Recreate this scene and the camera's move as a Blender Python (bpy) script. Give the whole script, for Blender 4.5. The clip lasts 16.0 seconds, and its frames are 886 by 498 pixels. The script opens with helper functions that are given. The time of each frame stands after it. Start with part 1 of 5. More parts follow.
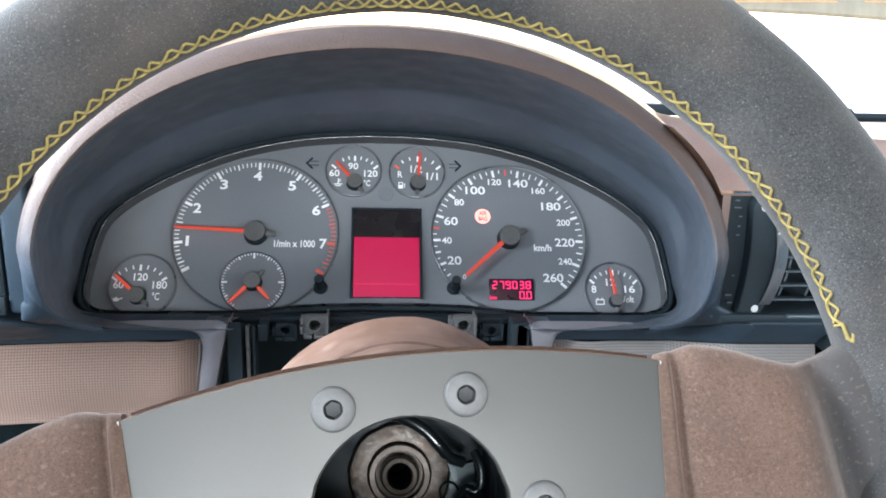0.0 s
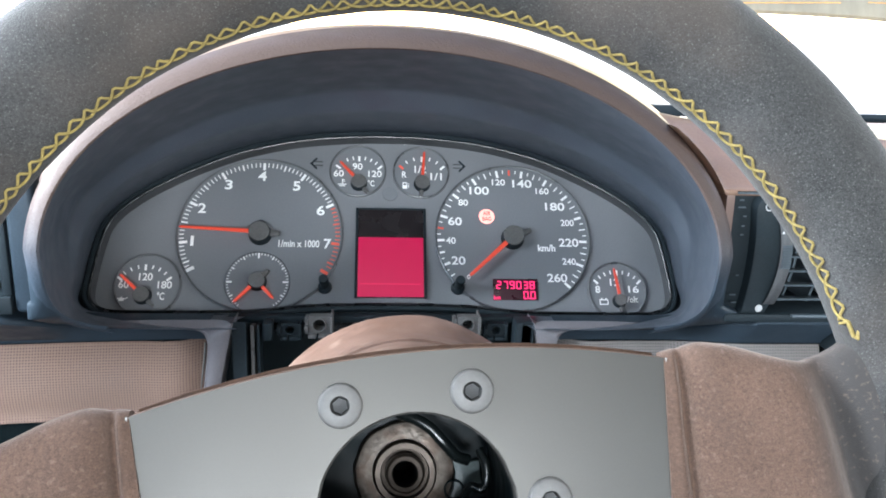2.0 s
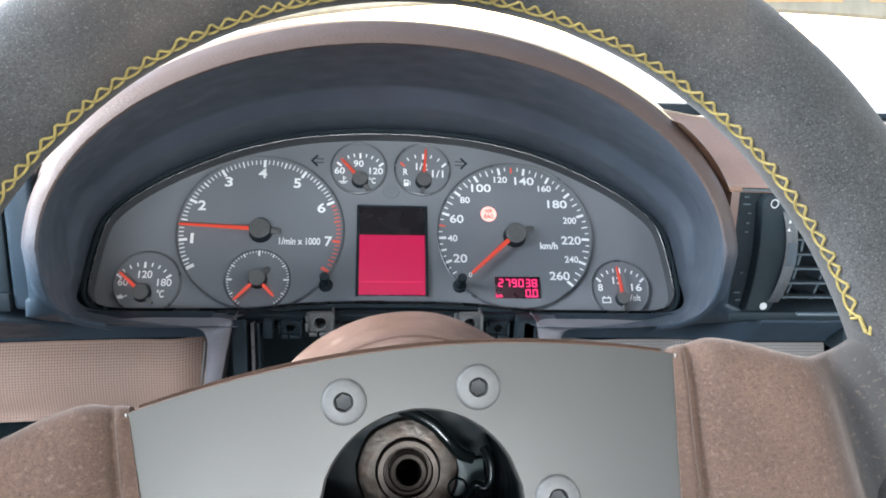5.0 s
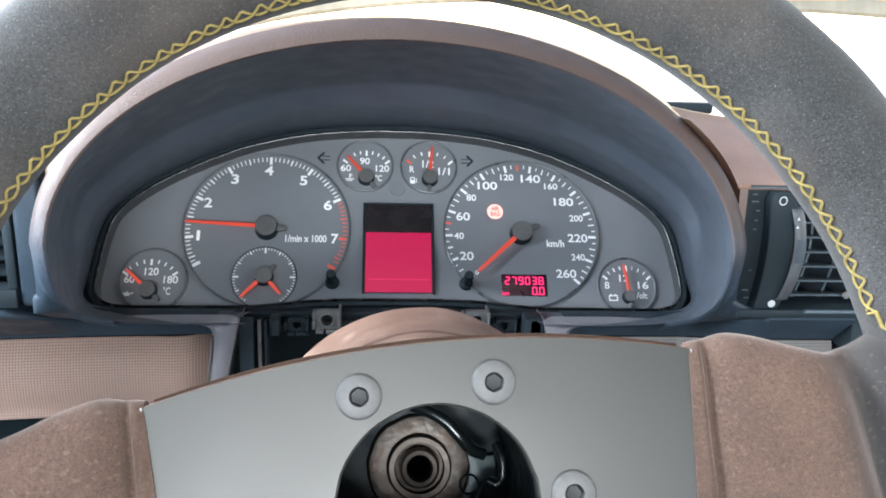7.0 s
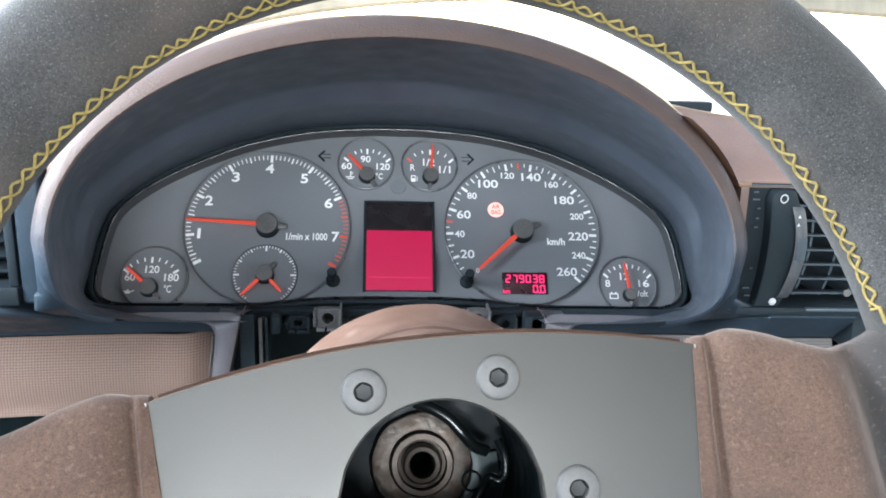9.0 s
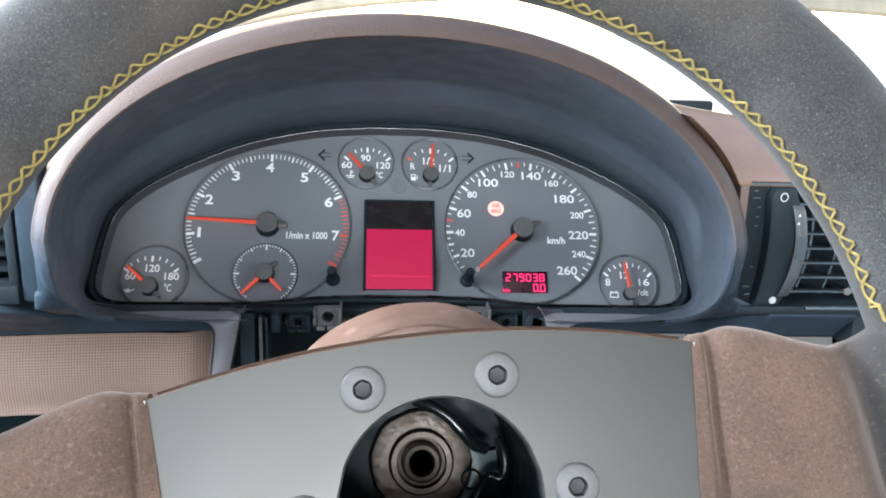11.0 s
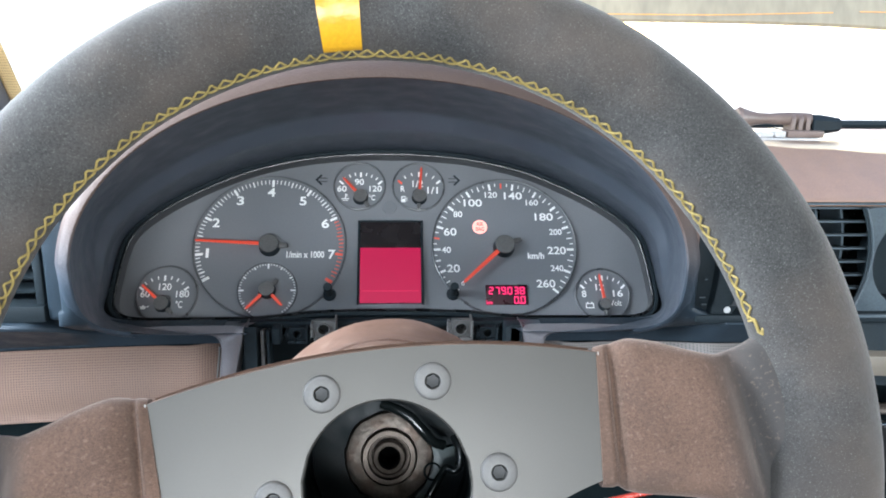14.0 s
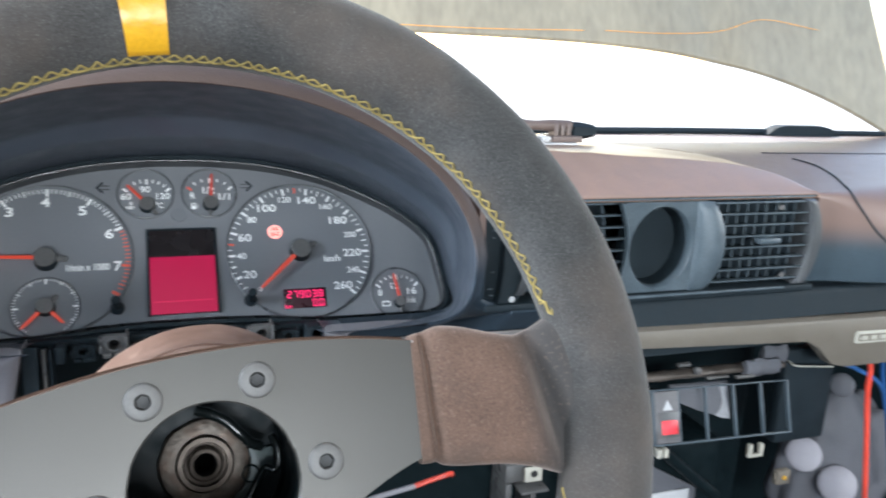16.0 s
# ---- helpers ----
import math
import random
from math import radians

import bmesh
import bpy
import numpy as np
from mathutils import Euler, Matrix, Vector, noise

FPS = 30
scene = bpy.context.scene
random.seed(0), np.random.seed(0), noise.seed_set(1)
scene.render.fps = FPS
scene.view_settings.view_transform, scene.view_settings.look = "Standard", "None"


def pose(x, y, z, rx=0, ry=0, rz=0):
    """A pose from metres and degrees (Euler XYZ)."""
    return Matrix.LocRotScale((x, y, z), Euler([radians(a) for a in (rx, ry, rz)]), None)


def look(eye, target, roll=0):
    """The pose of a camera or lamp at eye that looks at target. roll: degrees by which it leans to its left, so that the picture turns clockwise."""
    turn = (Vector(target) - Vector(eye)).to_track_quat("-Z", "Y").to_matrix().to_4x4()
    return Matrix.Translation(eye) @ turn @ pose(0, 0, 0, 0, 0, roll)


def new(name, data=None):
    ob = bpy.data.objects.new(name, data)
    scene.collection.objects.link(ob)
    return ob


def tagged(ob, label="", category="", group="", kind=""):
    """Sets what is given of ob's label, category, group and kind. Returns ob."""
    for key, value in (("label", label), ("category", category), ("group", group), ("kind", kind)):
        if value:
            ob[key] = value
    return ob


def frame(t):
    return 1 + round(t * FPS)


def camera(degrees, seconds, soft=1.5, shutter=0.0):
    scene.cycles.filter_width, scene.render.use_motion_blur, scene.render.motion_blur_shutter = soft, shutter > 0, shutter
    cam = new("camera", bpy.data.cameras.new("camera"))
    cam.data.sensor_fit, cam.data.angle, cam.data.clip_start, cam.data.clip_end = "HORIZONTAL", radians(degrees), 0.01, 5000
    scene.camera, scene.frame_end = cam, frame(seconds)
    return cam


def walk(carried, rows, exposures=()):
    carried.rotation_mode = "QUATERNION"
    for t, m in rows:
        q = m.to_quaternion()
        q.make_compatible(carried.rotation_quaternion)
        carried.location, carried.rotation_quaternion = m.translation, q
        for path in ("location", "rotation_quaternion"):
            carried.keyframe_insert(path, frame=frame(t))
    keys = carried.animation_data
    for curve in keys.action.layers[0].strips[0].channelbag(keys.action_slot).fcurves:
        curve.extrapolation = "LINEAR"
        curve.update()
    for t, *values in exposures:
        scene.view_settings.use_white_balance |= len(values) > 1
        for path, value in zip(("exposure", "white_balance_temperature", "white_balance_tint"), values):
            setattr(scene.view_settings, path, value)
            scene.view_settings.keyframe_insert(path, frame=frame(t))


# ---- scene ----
PATH = (
    (0.0, 0.07696, -0.51843, 1.03954, 74.123, -2.019, -4.872),
    (0.5, 0.07587, -0.51735, 1.03844, 74.154, -2.000, -4.708),
    (1.0, 0.07566, -0.51812, 1.03836, 74.214, -1.955, -4.644),
    (1.5, 0.07556, -0.51986, 1.03872, 74.260, -1.970, -4.628),
    (2.0, 0.07592, -0.51964, 1.03858, 74.255, -1.986, -4.682),
    (2.5, 0.07590, -0.51894, 1.03800, 74.281, -2.001, -4.709),
    (3.0, 0.07603, -0.51868, 1.03787, 74.303, -1.996, -4.692),
    (3.5, 0.07460, -0.51881, 1.03790, 74.310, -1.962, -4.691),
    (4.0, 0.07475, -0.51741, 1.03651, 74.286, -2.020, -4.722),
    (6.5, 0.07256, -0.51611, 1.03512, 74.274, -2.062, -4.710),
    (7.0, 0.07082, -0.51582, 1.03413, 74.252, -2.089, -4.661),
    (7.5, 0.07177, -0.51549, 1.03427, 74.238, -2.111, -4.692),
    (8.0, 0.06955, -0.51573, 1.03417, 74.249, -2.157, -4.770),
    (8.5, 0.06882, -0.51557, 1.03337, 74.228, -2.152, -4.814),
    (9.0, 0.06924, -0.51614, 1.03305, 74.234, -2.149, -4.764),
    (11.5, 0.06986, -0.51632, 1.03254, 74.171, -2.090, -4.668),
    (12.0, 0.07007, -0.51619, 1.03291, 74.125, -2.053, -4.562),
    (12.5, 0.07209, -0.51754, 1.03418, 74.149, -2.005, -4.513),
    (13.0, 0.08170, -0.52879, 1.03884, 74.265, -1.737, -4.242),
    (13.5, 0.09010, -0.54090, 1.04317, 74.436, -1.388, -3.824),
    (14.0, 0.09034, -0.55879, 1.05214, 74.636, -0.911, -3.429),
    (14.5, 0.08998, -0.57006, 1.05803, 74.907, -0.607, -3.079),
    (15.0, 0.08966, -0.57472, 1.05813, 75.401, -0.467, -3.437),
    (15.5, 0.08542, -0.57234, 1.05240, 75.834, -1.525, -9.518),
    (16.0, 0.07589, -0.57150, 1.05329, 75.555, -2.745, -19.428),
)
cam = camera(58.8, 16.0, soft=1.8, shutter=0.35)
walk(cam, [(r[0], pose(*r[1:])) for r in PATH], [(0.0, 2.07, 6100, 8), (13.0, 2.07, 6100, 8), (14.2, 1.98, 6100, 8), (15.4, 1.88, 6100, 8), (16.0, 1.74, 6100, 8)])

# ---- world, sun, window light ----
world = bpy.data.worlds.new("world")
scene.world = world
world.use_nodes = True
wn = world.node_tree.nodes
sky = wn.new("ShaderNodeTexSky")
sky.sky_type, sky.sun_disc = "NISHITA", False
sky.sun_elevation, sky.sun_rotation = radians(24), radians(6)
world.node_tree.links.new(sky.outputs[0], wn["Background"].inputs[0])
wn["Background"].inputs[1].default_value = 0.15
sun = new("sun", bpy.data.lights.new("sun", "SUN"))
sun.data.energy, sun.data.angle, sun.data.color = 4.5, radians(0.5), (1, 0.95, 0.88)
sun.matrix_world = look((1.0, 9, 4.0), (0, 0, 0))


def window_light(name, at, target, w, h, watts, color):
    la = bpy.data.lights.new(name, "AREA")
    la.shape, la.size, la.size_y, la.energy, la.color = "RECTANGLE", w, h, watts, color
    ob = new(name, la)
    ob.matrix_world = look(at, target)
    return ob


window_light("side_window_daylight", (-0.55, -0.15, 1.18), (0.20, -0.06, 0.95), 0.6, 0.34, 8.6, (0.88, 0.94, 1.0))
window_light("passenger_window_daylight", (1.44, -0.52, 1.20), (0.3, -0.3, 0.95), 0.8, 0.34, 3.0, (1.0, 0.985, 0.96))
window_light("rear_window_daylight", (0.02, -2.12, 1.24), (0.2, 0.0, 0.95), 0.9, 0.24, 13.0, (0.96, 0.98, 1.0))


# ---- materials ----
def mat(name, color, rough=0.5, metal=0.0, var=0.25, scale=60.0, fine=900.0, bump=0.15, bump_scale=1500.0,
        dist=0.0002, sheen=0.0, sheen_tint=(1, 1, 1), coat=0.0, spec=0.5, stretch=(1, 1, 1), rough_var=0.12, cloud=0.0, cloud_scale=35.0):
    m = bpy.data.materials.new(name)
    m.use_nodes = True
    nt = m.node_tree
    b = nt.nodes["Principled BSDF"]
    co = nt.nodes.new("ShaderNodeTexCoord")
    mp = nt.nodes.new("ShaderNodeMapping")
    mp.inputs["Scale"].default_value = stretch
    nt.links.new(co.outputs["Object"], mp.inputs["Vector"])

    def noise_tex(s, detail=4):
        n = nt.nodes.new("ShaderNodeTexNoise")
        n.inputs["Scale"].default_value, n.inputs["Detail"].default_value = s, detail
        nt.links.new(mp.outputs[0], n.inputs["Vector"])
        return n
    big, small = noise_tex(scale), noise_tex(fine, 2)
    add = nt.nodes.new("ShaderNodeMath")
    add.operation = "ADD"
    nt.links.new(big.outputs["Fac"], add.inputs[0])
    nt.links.new(small.outputs["Fac"], add.inputs[1])
    rng = nt.nodes.new("ShaderNodeMapRange")
    rng.inputs[1].default_value, rng.inputs[2].default_value = 0.65, 1.35
    rng.inputs[3].default_value, rng.inputs[4].default_value = 1 - var, 1 + var
    nt.links.new(add.outputs[0], rng.inputs[0])
    tone = rng.outputs[0]
    if cloud:
        soft_noise = noise_tex(cloud_scale, 3)
        cr = nt.nodes.new("ShaderNodeMapRange")
        cr.inputs[1].default_value, cr.inputs[2].default_value = 0.3, 0.7
        cr.inputs[3].default_value, cr.inputs[4].default_value = 1 - cloud, 1 + cloud
        nt.links.new(soft_noise.outputs["Fac"], cr.inputs[0])
        both = nt.nodes.new("ShaderNodeMath")
        both.operation = "MULTIPLY"
        nt.links.new(tone, both.inputs[0])
        nt.links.new(cr.outputs[0], both.inputs[1])
        tone = both.outputs[0]
    mul = nt.nodes.new("ShaderNodeMix")
    mul.data_type, mul.blend_type = "RGBA", "MULTIPLY"
    mul.inputs[0].default_value = 1
    mul.inputs[6].default_value = (*color, 1)
    nt.links.new(tone, mul.inputs[7])
    nt.links.new(mul.outputs[2], b.inputs["Base Color"])
    rr = nt.nodes.new("ShaderNodeMapRange")
    rr.inputs[1].default_value, rr.inputs[2].default_value = 0.3, 0.7
    rr.inputs[3].default_value, rr.inputs[4].default_value = max(0.02, rough - rough_var), min(1, rough + rough_var)
    nt.links.new(big.outputs["Fac"], rr.inputs[0])
    nt.links.new(rr.outputs[0], b.inputs["Roughness"])
    b.inputs["Metallic"].default_value = metal
    b.inputs["Specular IOR Level"].default_value = spec
    b.inputs["Sheen Weight"].default_value = sheen
    b.inputs["Sheen Tint"].default_value = (*sheen_tint, 1)
    b.inputs["Sheen Roughness"].default_value = 0.45
    b.inputs["Coat Weight"].default_value = coat
    if bump:
        bn = noise_tex(bump_scale, 3)
        bp = nt.nodes.new("ShaderNodeBump")
        bp.inputs["Strength"].default_value, bp.inputs["Distance"].default_value = bump, dist
        nt.links.new(bn.outputs["Fac"], bp.inputs["Height"])
        nt.links.new(bp.outputs[0], b.inputs["Normal"])
    return m


def glow(name, color, strength):
    m = bpy.data.materials.new(name)
    m.use_nodes = True
    b = m.node_tree.nodes["Principled BSDF"]
    b.inputs["Base Color"].default_value = (*[c * 0.08 for c in color], 1)
    b.inputs["Emission Color"].default_value = (*color, 1)
    b.inputs["Emission Strength"].default_value = strength
    b.inputs["Roughness"].default_value = 0.4
    return m


def perforated(name, color, pitch):
    m = mat(name, color, 0.75, var=0.12, scale=25, bump=0)
    nt = m.node_tree
    b = nt.nodes["Principled BSDF"]
    co = nt.nodes.new("ShaderNodeTexCoord")
    sep = nt.nodes.new("ShaderNodeSeparateXYZ")
    nt.links.new(co.outputs["Object"], sep.inputs[0])
    waves = []
    for k in (0, 1):
        mu = nt.nodes.new("ShaderNodeMath")
        mu.operation, mu.inputs[1].default_value = "MULTIPLY", 2 * math.pi / pitch
        si = nt.nodes.new("ShaderNodeMath")
        si.operation = "SINE"
        nt.links.new(sep.outputs[k], mu.inputs[0])
        nt.links.new(mu.outputs[0], si.inputs[0])
        waves.append(si)
    pr = nt.nodes.new("ShaderNodeMath")
    pr.operation = "ADD"
    nt.links.new(waves[0].outputs[0], pr.inputs[0])
    nt.links.new(waves[1].outputs[0], pr.inputs[1])
    st = nt.nodes.new("ShaderNodeMapRange")
    st.inputs[1].default_value, st.inputs[2].default_value = -1.5, -0.6
    nt.links.new(pr.outputs[0], st.inputs[0])
    bp = nt.nodes.new("ShaderNodeBump")
    bp.inputs["Strength"].default_value, bp.inputs["Distance"].default_value = 0.5, 0.0005
    nt.links.new(st.outputs[0], bp.inputs["Height"])
    nt.links.new(bp.outputs[0], b.inputs["Normal"])
    old = b.inputs["Base Color"].links[0].from_socket
    mx = nt.nodes.new("ShaderNodeMix")
    mx.data_type = "RGBA"
    mx.inputs[6].default_value = (color[0] * 0.36, color[1] * 0.35, color[2] * 0.36, 1)
    nt.links.new(st.outputs[0], mx.inputs[0])
    nt.links.new(old, mx.inputs[7])
    nt.links.new(mx.outputs[2], b.inputs["Base Color"])
    return m


M_NAVY = mat("navy_black_plastic", (0.056, 0.067, 0.085), 0.42, spec=0.6, bump=0.45, bump_scale=1000, dist=0.0004, var=0.15)
# Navy plastic again, darkened to carry the shade on rails and feet.
M_DASHNAVY = mat("shaded_navy_dash_plastic", (0.0195, 0.0300, 0.0410), 0.5, spec=0.25, bump=0.5, bump_scale=1100, dist=0.0003, var=0.15)
M_PAD = mat("brown_black_vinyl", (0.235, 0.140, 0.094), 0.36, spec=0.55, rough_var=0.02, bump=0.2, bump_scale=1600, dist=0.0003, var=0.15)
M_BEZEL = mat("satin_black_bezel", (0.0150, 0.0165, 0.0180), 0.26, spec=0.5, bump=0.1, var=0.2)
M_BLACK = mat("black_plastic", (0.0130, 0.0190, 0.0230), 0.6, spec=0.16, bump=0.15, var=0.2)
M_LEDGE = mat("grey_teal_casting", (0.0684, 0.0882, 0.0882), 0.5, bump=0.2, bump_scale=500, var=0.2)
M_TEAL = mat("teal_black_casting", (0.0040, 0.0085, 0.0100), 0.48, spec=0.12, bump=0.2, bump_scale=500, var=0.3, scale=120)
M_GLOSS = mat("gloss_black_plastic", (0.0050, 0.0070, 0.0070), 0.26, bump=0.05, var=0.2)
M_SLAT = mat("grey_black_slat", (0.0549, 0.0718, 0.0845), 0.42, bump=0.1)
# Lavender grey carries the skylight that falls on the upturned band.
M_FRAME = mat("toplit_grey_frame", (0.125, 0.118, 0.126), 0.42, spec=0.5, bump=0.35, bump_scale=1100, dist=0.0003, var=0.12)
M_GREY = mat("grey_trim_plastic", (0.1064, 0.1003, 0.1018), 0.5, bump=0.25, bump_scale=1400)
M_TAN = mat("tan_trim", (0.1316, 0.1134, 0.0896), 0.5, bump=0.2, var=0.1)
M_FACE = mat("dial_grey", (0.150, 0.154, 0.162), 0.6, bump=0.08, var=0.08, scale=30)
M_DIAL = mat("dial_dark", (0.1358, 0.1414, 0.1498), 0.6, bump=0.06, var=0.08, scale=30)
M_RING = mat("ring_dark", (0.050, 0.052, 0.055), 0.45, bump=0)
M_DIALRING = mat("dial_ring_satin", (0.085, 0.088, 0.092), 0.35, bump=0)
M_WHITE = mat("white_print", (0.8000, 0.8000, 0.7800), 0.6, bump=0, var=0.04)
M_DIMWHITE = mat("grey_print", (0.4256, 0.4256, 0.4256), 0.6, bump=0, var=0.04)
M_RED = mat("red_print", (0.7500, 0.1000, 0.0600), 0.5, bump=0, var=0.05)
M_HUB = mat("needle_hub_plastic", (0.085, 0.083, 0.081), 0.35, bump=0.1)
M_NEEDLE = glow("needle_red", (1.0, 0.10, 0.05), 0.152)
M_LCD = glow("lcd_red", (0.66, 0.001, 0.082), 0.190)
M_LCD_LINE = glow("lcd_line", (0.80, 0.02, 0.11), 0.258)
M_LCD_DARK = mat("lcd_dark", (0.0120, 0.0090, 0.0100), 0.25, bump=0, var=0.1)
M_LCD_BOX = mat("lcd_box", (0.0300, 0.0040, 0.0100), 0.3, bump=0, var=0.1)
M_DIGIT = glow("digit_red", (1.0, 0.03, 0.16), 0.517)
M_LAMP = glow("warning_lamp", (1.0, 0.36, 0.31), 0.58)
M_LAMP_TEXT = mat("warning_text", (0.3000, 0.0100, 0.0100), 0.6, bump=0)
M_SUEDE = mat("black_suede", (0.0475, 0.0465, 0.0455), 0.95, var=0.46, scale=950, fine=2300, cloud=0.30, bump=0.45, bump_scale=2200,
              dist=0.0006, sheen=0.22, sheen_tint=(0.85, 0.83, 0.80), spec=0.15)
M_BROWN = mat("brown_suede", (0.098, 0.061, 0.045), 0.95, var=0.32, scale=1000, fine=2300, cloud=0.22, bump=0.35, bump_scale=2200,
              dist=0.0006, sheen=0.3, sheen_tint=(1.0, 0.82, 0.72), spec=0.15)
M_YELLOW = mat("yellow_leather", (0.5472, 0.2850, 0.0103), 0.40, var=0.12, bump=0.5, bump_scale=300, dist=0.0006, cloud=0.15)
M_THREAD = mat("yellow_thread", (0.2400, 0.1800, 0.0560), 0.9, var=0.3, bump=0.3)
M_ALU = mat("satin_aluminium", (0.0590, 0.0556, 0.0500), 0.40, metal=0.45, spec=0.36, rough_var=0.03, var=0.03, scale=25, fine=1500, bump=0.05)
M_BARE = mat("bare_bright_aluminium", (0.3000, 0.2900, 0.2750), 0.45, metal=0.3, var=0.15, bump=0.1)
M_STEEL = mat("screw_steel", (0.1320, 0.1260, 0.1200), 0.6, metal=0.35, spec=0.35, var=0.12, bump=0.1)
M_IRON = mat("oily_iron", (0.0500, 0.0420, 0.0350), 0.42, metal=0.8, var=0.45, scale=180, bump=0.35, bump_scale=500, dist=0.0005)
# Near-black colour stands for the shade inside sockets and screw holes.
M_SOCKET = mat("shaded_socket_steel", (0.0060, 0.0054, 0.0048), 0.6, metal=0.0, spec=0.6, var=0.3, bump=0.2)
M_BORE = mat("bore_steel", (0.0460, 0.0370, 0.0300), 0.42, metal=0.8, var=0.3, bump=0.2)
M_BOOT = mat("brown_boot", (0.1250, 0.0660, 0.0420), 0.5, var=0.18, scale=60, bump=0.25, bump_scale=900)
M_PERF = perforated("perforated_brown", (0.1900, 0.1230, 0.0930), 0.00165)
M_PERFG = perforated("perforated_grey", (0.1520, 0.1368, 0.1277), 0.00165)
M_BRACKET = mat("bracket_plastic", (0.0960, 0.0930, 0.0900), 0.45, bump=0.25)
M_BONNET = mat("dusty_grey_paint", (0.2706, 0.2280, 0.1550), 0.45, var=0.22, stretch=(1, 1, 0.25), scale=9, fine=90, bump=0.05, coat=0.2)
M_ORANGE = mat("sunlit_seam_line", (0.8500, 0.3600, 0.0600), 0.5, bump=0)
M_GROUND = mat("pale_concrete", (0.5500, 0.5300, 0.5000), 0.85, var=0.2, scale=0.6, fine=6, bump=0.2, bump_scale=20, dist=0.01)
M_LINER = mat("grey_headliner", (0.5440, 0.5280, 0.4960), 0.9, var=0.1, scale=20, bump=0.3)
M_DOOR = mat("dark_door_card", (0.0600, 0.0600, 0.0660), 0.6, var=0.2, scale=15, bump=0.3)
M_PALE = mat("pale_plastic", (0.3040, 0.2888, 0.3116), 0.5, bump=0.1, var=0.1)
M_MOUNT = mat("brown_grey_clamp", (0.1292, 0.0912, 0.0760), 0.45, bump=0.2, var=0.25)
M_HAZ = mat("hazard_red", (0.7000, 0.0450, 0.0560), 0.35, bump=0)
M_WIRE_RED = mat("red_wire", (0.7500, 0.0700, 0.0400), 0.4, bump=0)
M_WIRE_BLUE = mat("blue_wire", (0.0243, 0.0973, 0.2675), 0.4, bump=0)
M_CLEAR = mat("clear_plastic", (0.4256, 0.4104, 0.3952), 0.15, bump=0, var=0.05)
M_EDGE = mat("brown_edge", (0.1140, 0.0669, 0.0456), 0.6, var=0.2, spec=0.2)
M_FILM = mat("pale_film", (0.2700, 0.2700, 0.2800), 0.6, var=0.3, scale=60, bump=0.4, bump_scale=120, dist=0.002)
M_WRAP = mat("hazy_grey_surface", (0.0980, 0.0980, 0.1080), 0.7, var=0.15, scale=45, bump=0.15, bump_scale=120, dist=0.001)
M_CLIP = mat("warm_white_plastic", (0.4000, 0.3800, 0.3200), 0.45, var=0.1, bump=0.05)
M_RUST = mat("rust_brown_metal", (0.1140, 0.0942, 0.0790), 0.5, metal=0.5, var=0.4, bump=0.3)


def fading(base, other, x0, x1, axis=0):
    """One base colour passing into another along an axis."""
    nt = base.node_tree
    b = nt.nodes["Principled BSDF"]
    co = nt.nodes.new("ShaderNodeTexCoord")
    sep = nt.nodes.new("ShaderNodeSeparateXYZ")
    ab = nt.nodes.new("ShaderNodeMath")
    ab.operation = "ABSOLUTE"
    rng = nt.nodes.new("ShaderNodeMapRange")
    rng.interpolation_type = "SMOOTHSTEP"
    rng.inputs[1].default_value, rng.inputs[2].default_value = x0, x1
    nt.links.new(co.outputs["Object"], sep.inputs[0])
    nt.links.new(sep.outputs[axis], ab.inputs[0])
    nt.links.new(ab.outputs[0], rng.inputs[0])
    mx = nt.nodes.new("ShaderNodeMix")
    mx.data_type = "RGBA"
    nt.links.new(rng.outputs[0], mx.inputs[0])
    nt.links.new(b.inputs["Base Color"].links[0].from_socket, mx.inputs[6])
    mx.inputs[7].default_value = (*other, 1)
    nt.links.new(mx.outputs[2], b.inputs["Base Color"])


def patched(m, other, scale, lo, hi, detail=3, strength=1.0):
    """Worn patches of another colour over a material."""
    nt = m.node_tree
    b = nt.nodes["Principled BSDF"]
    co = nt.nodes.new("ShaderNodeTexCoord")
    n = nt.nodes.new("ShaderNodeTexNoise")
    n.inputs["Scale"].default_value, n.inputs["Detail"].default_value = scale, detail
    nt.links.new(co.outputs["Object"], n.inputs["Vector"])
    rng = nt.nodes.new("ShaderNodeMapRange")
    rng.interpolation_type = "SMOOTHSTEP"
    rng.inputs[1].default_value, rng.inputs[2].default_value, rng.inputs[4].default_value = lo, hi, strength
    nt.links.new(n.outputs["Fac"], rng.inputs[0])
    mx = nt.nodes.new("ShaderNodeMix")
    mx.data_type = "RGBA"
    nt.links.new(rng.outputs[0], mx.inputs[0])
    nt.links.new(b.inputs["Base Color"].links[0].from_socket, mx.inputs[6])
    mx.inputs[7].default_value = (*other, 1)
    nt.links.new(mx.outputs[2], b.inputs["Base Color"])


patched(M_SUEDE, (0.0883, 0.0710, 0.0595), 22, 0.40, 0.78, 5, 0.8)
patched(M_SUEDE, (0.0230, 0.0230, 0.0230), 15, 0.42, 0.80, 5, 0.8)
patched(M_SUEDE, (0.1632, 0.1594, 0.1536), 1900, 0.58, 0.76, 2, 0.5)
patched(M_BROWN, (0.0704, 0.0493, 0.0405), 40, 0.52, 0.70, 4, 0.5)
patched(M_BOOT, (0.2000, 0.1250, 0.0860), 70, 0.55, 0.72, 5, 0.7)
patched(M_IRON, (0.0399, 0.0274, 0.0205), 160, 0.48, 0.62, 4, 0.8)
fading(M_BROWN, (0.0493, 0.0458, 0.0440), 0.101, 0.121)
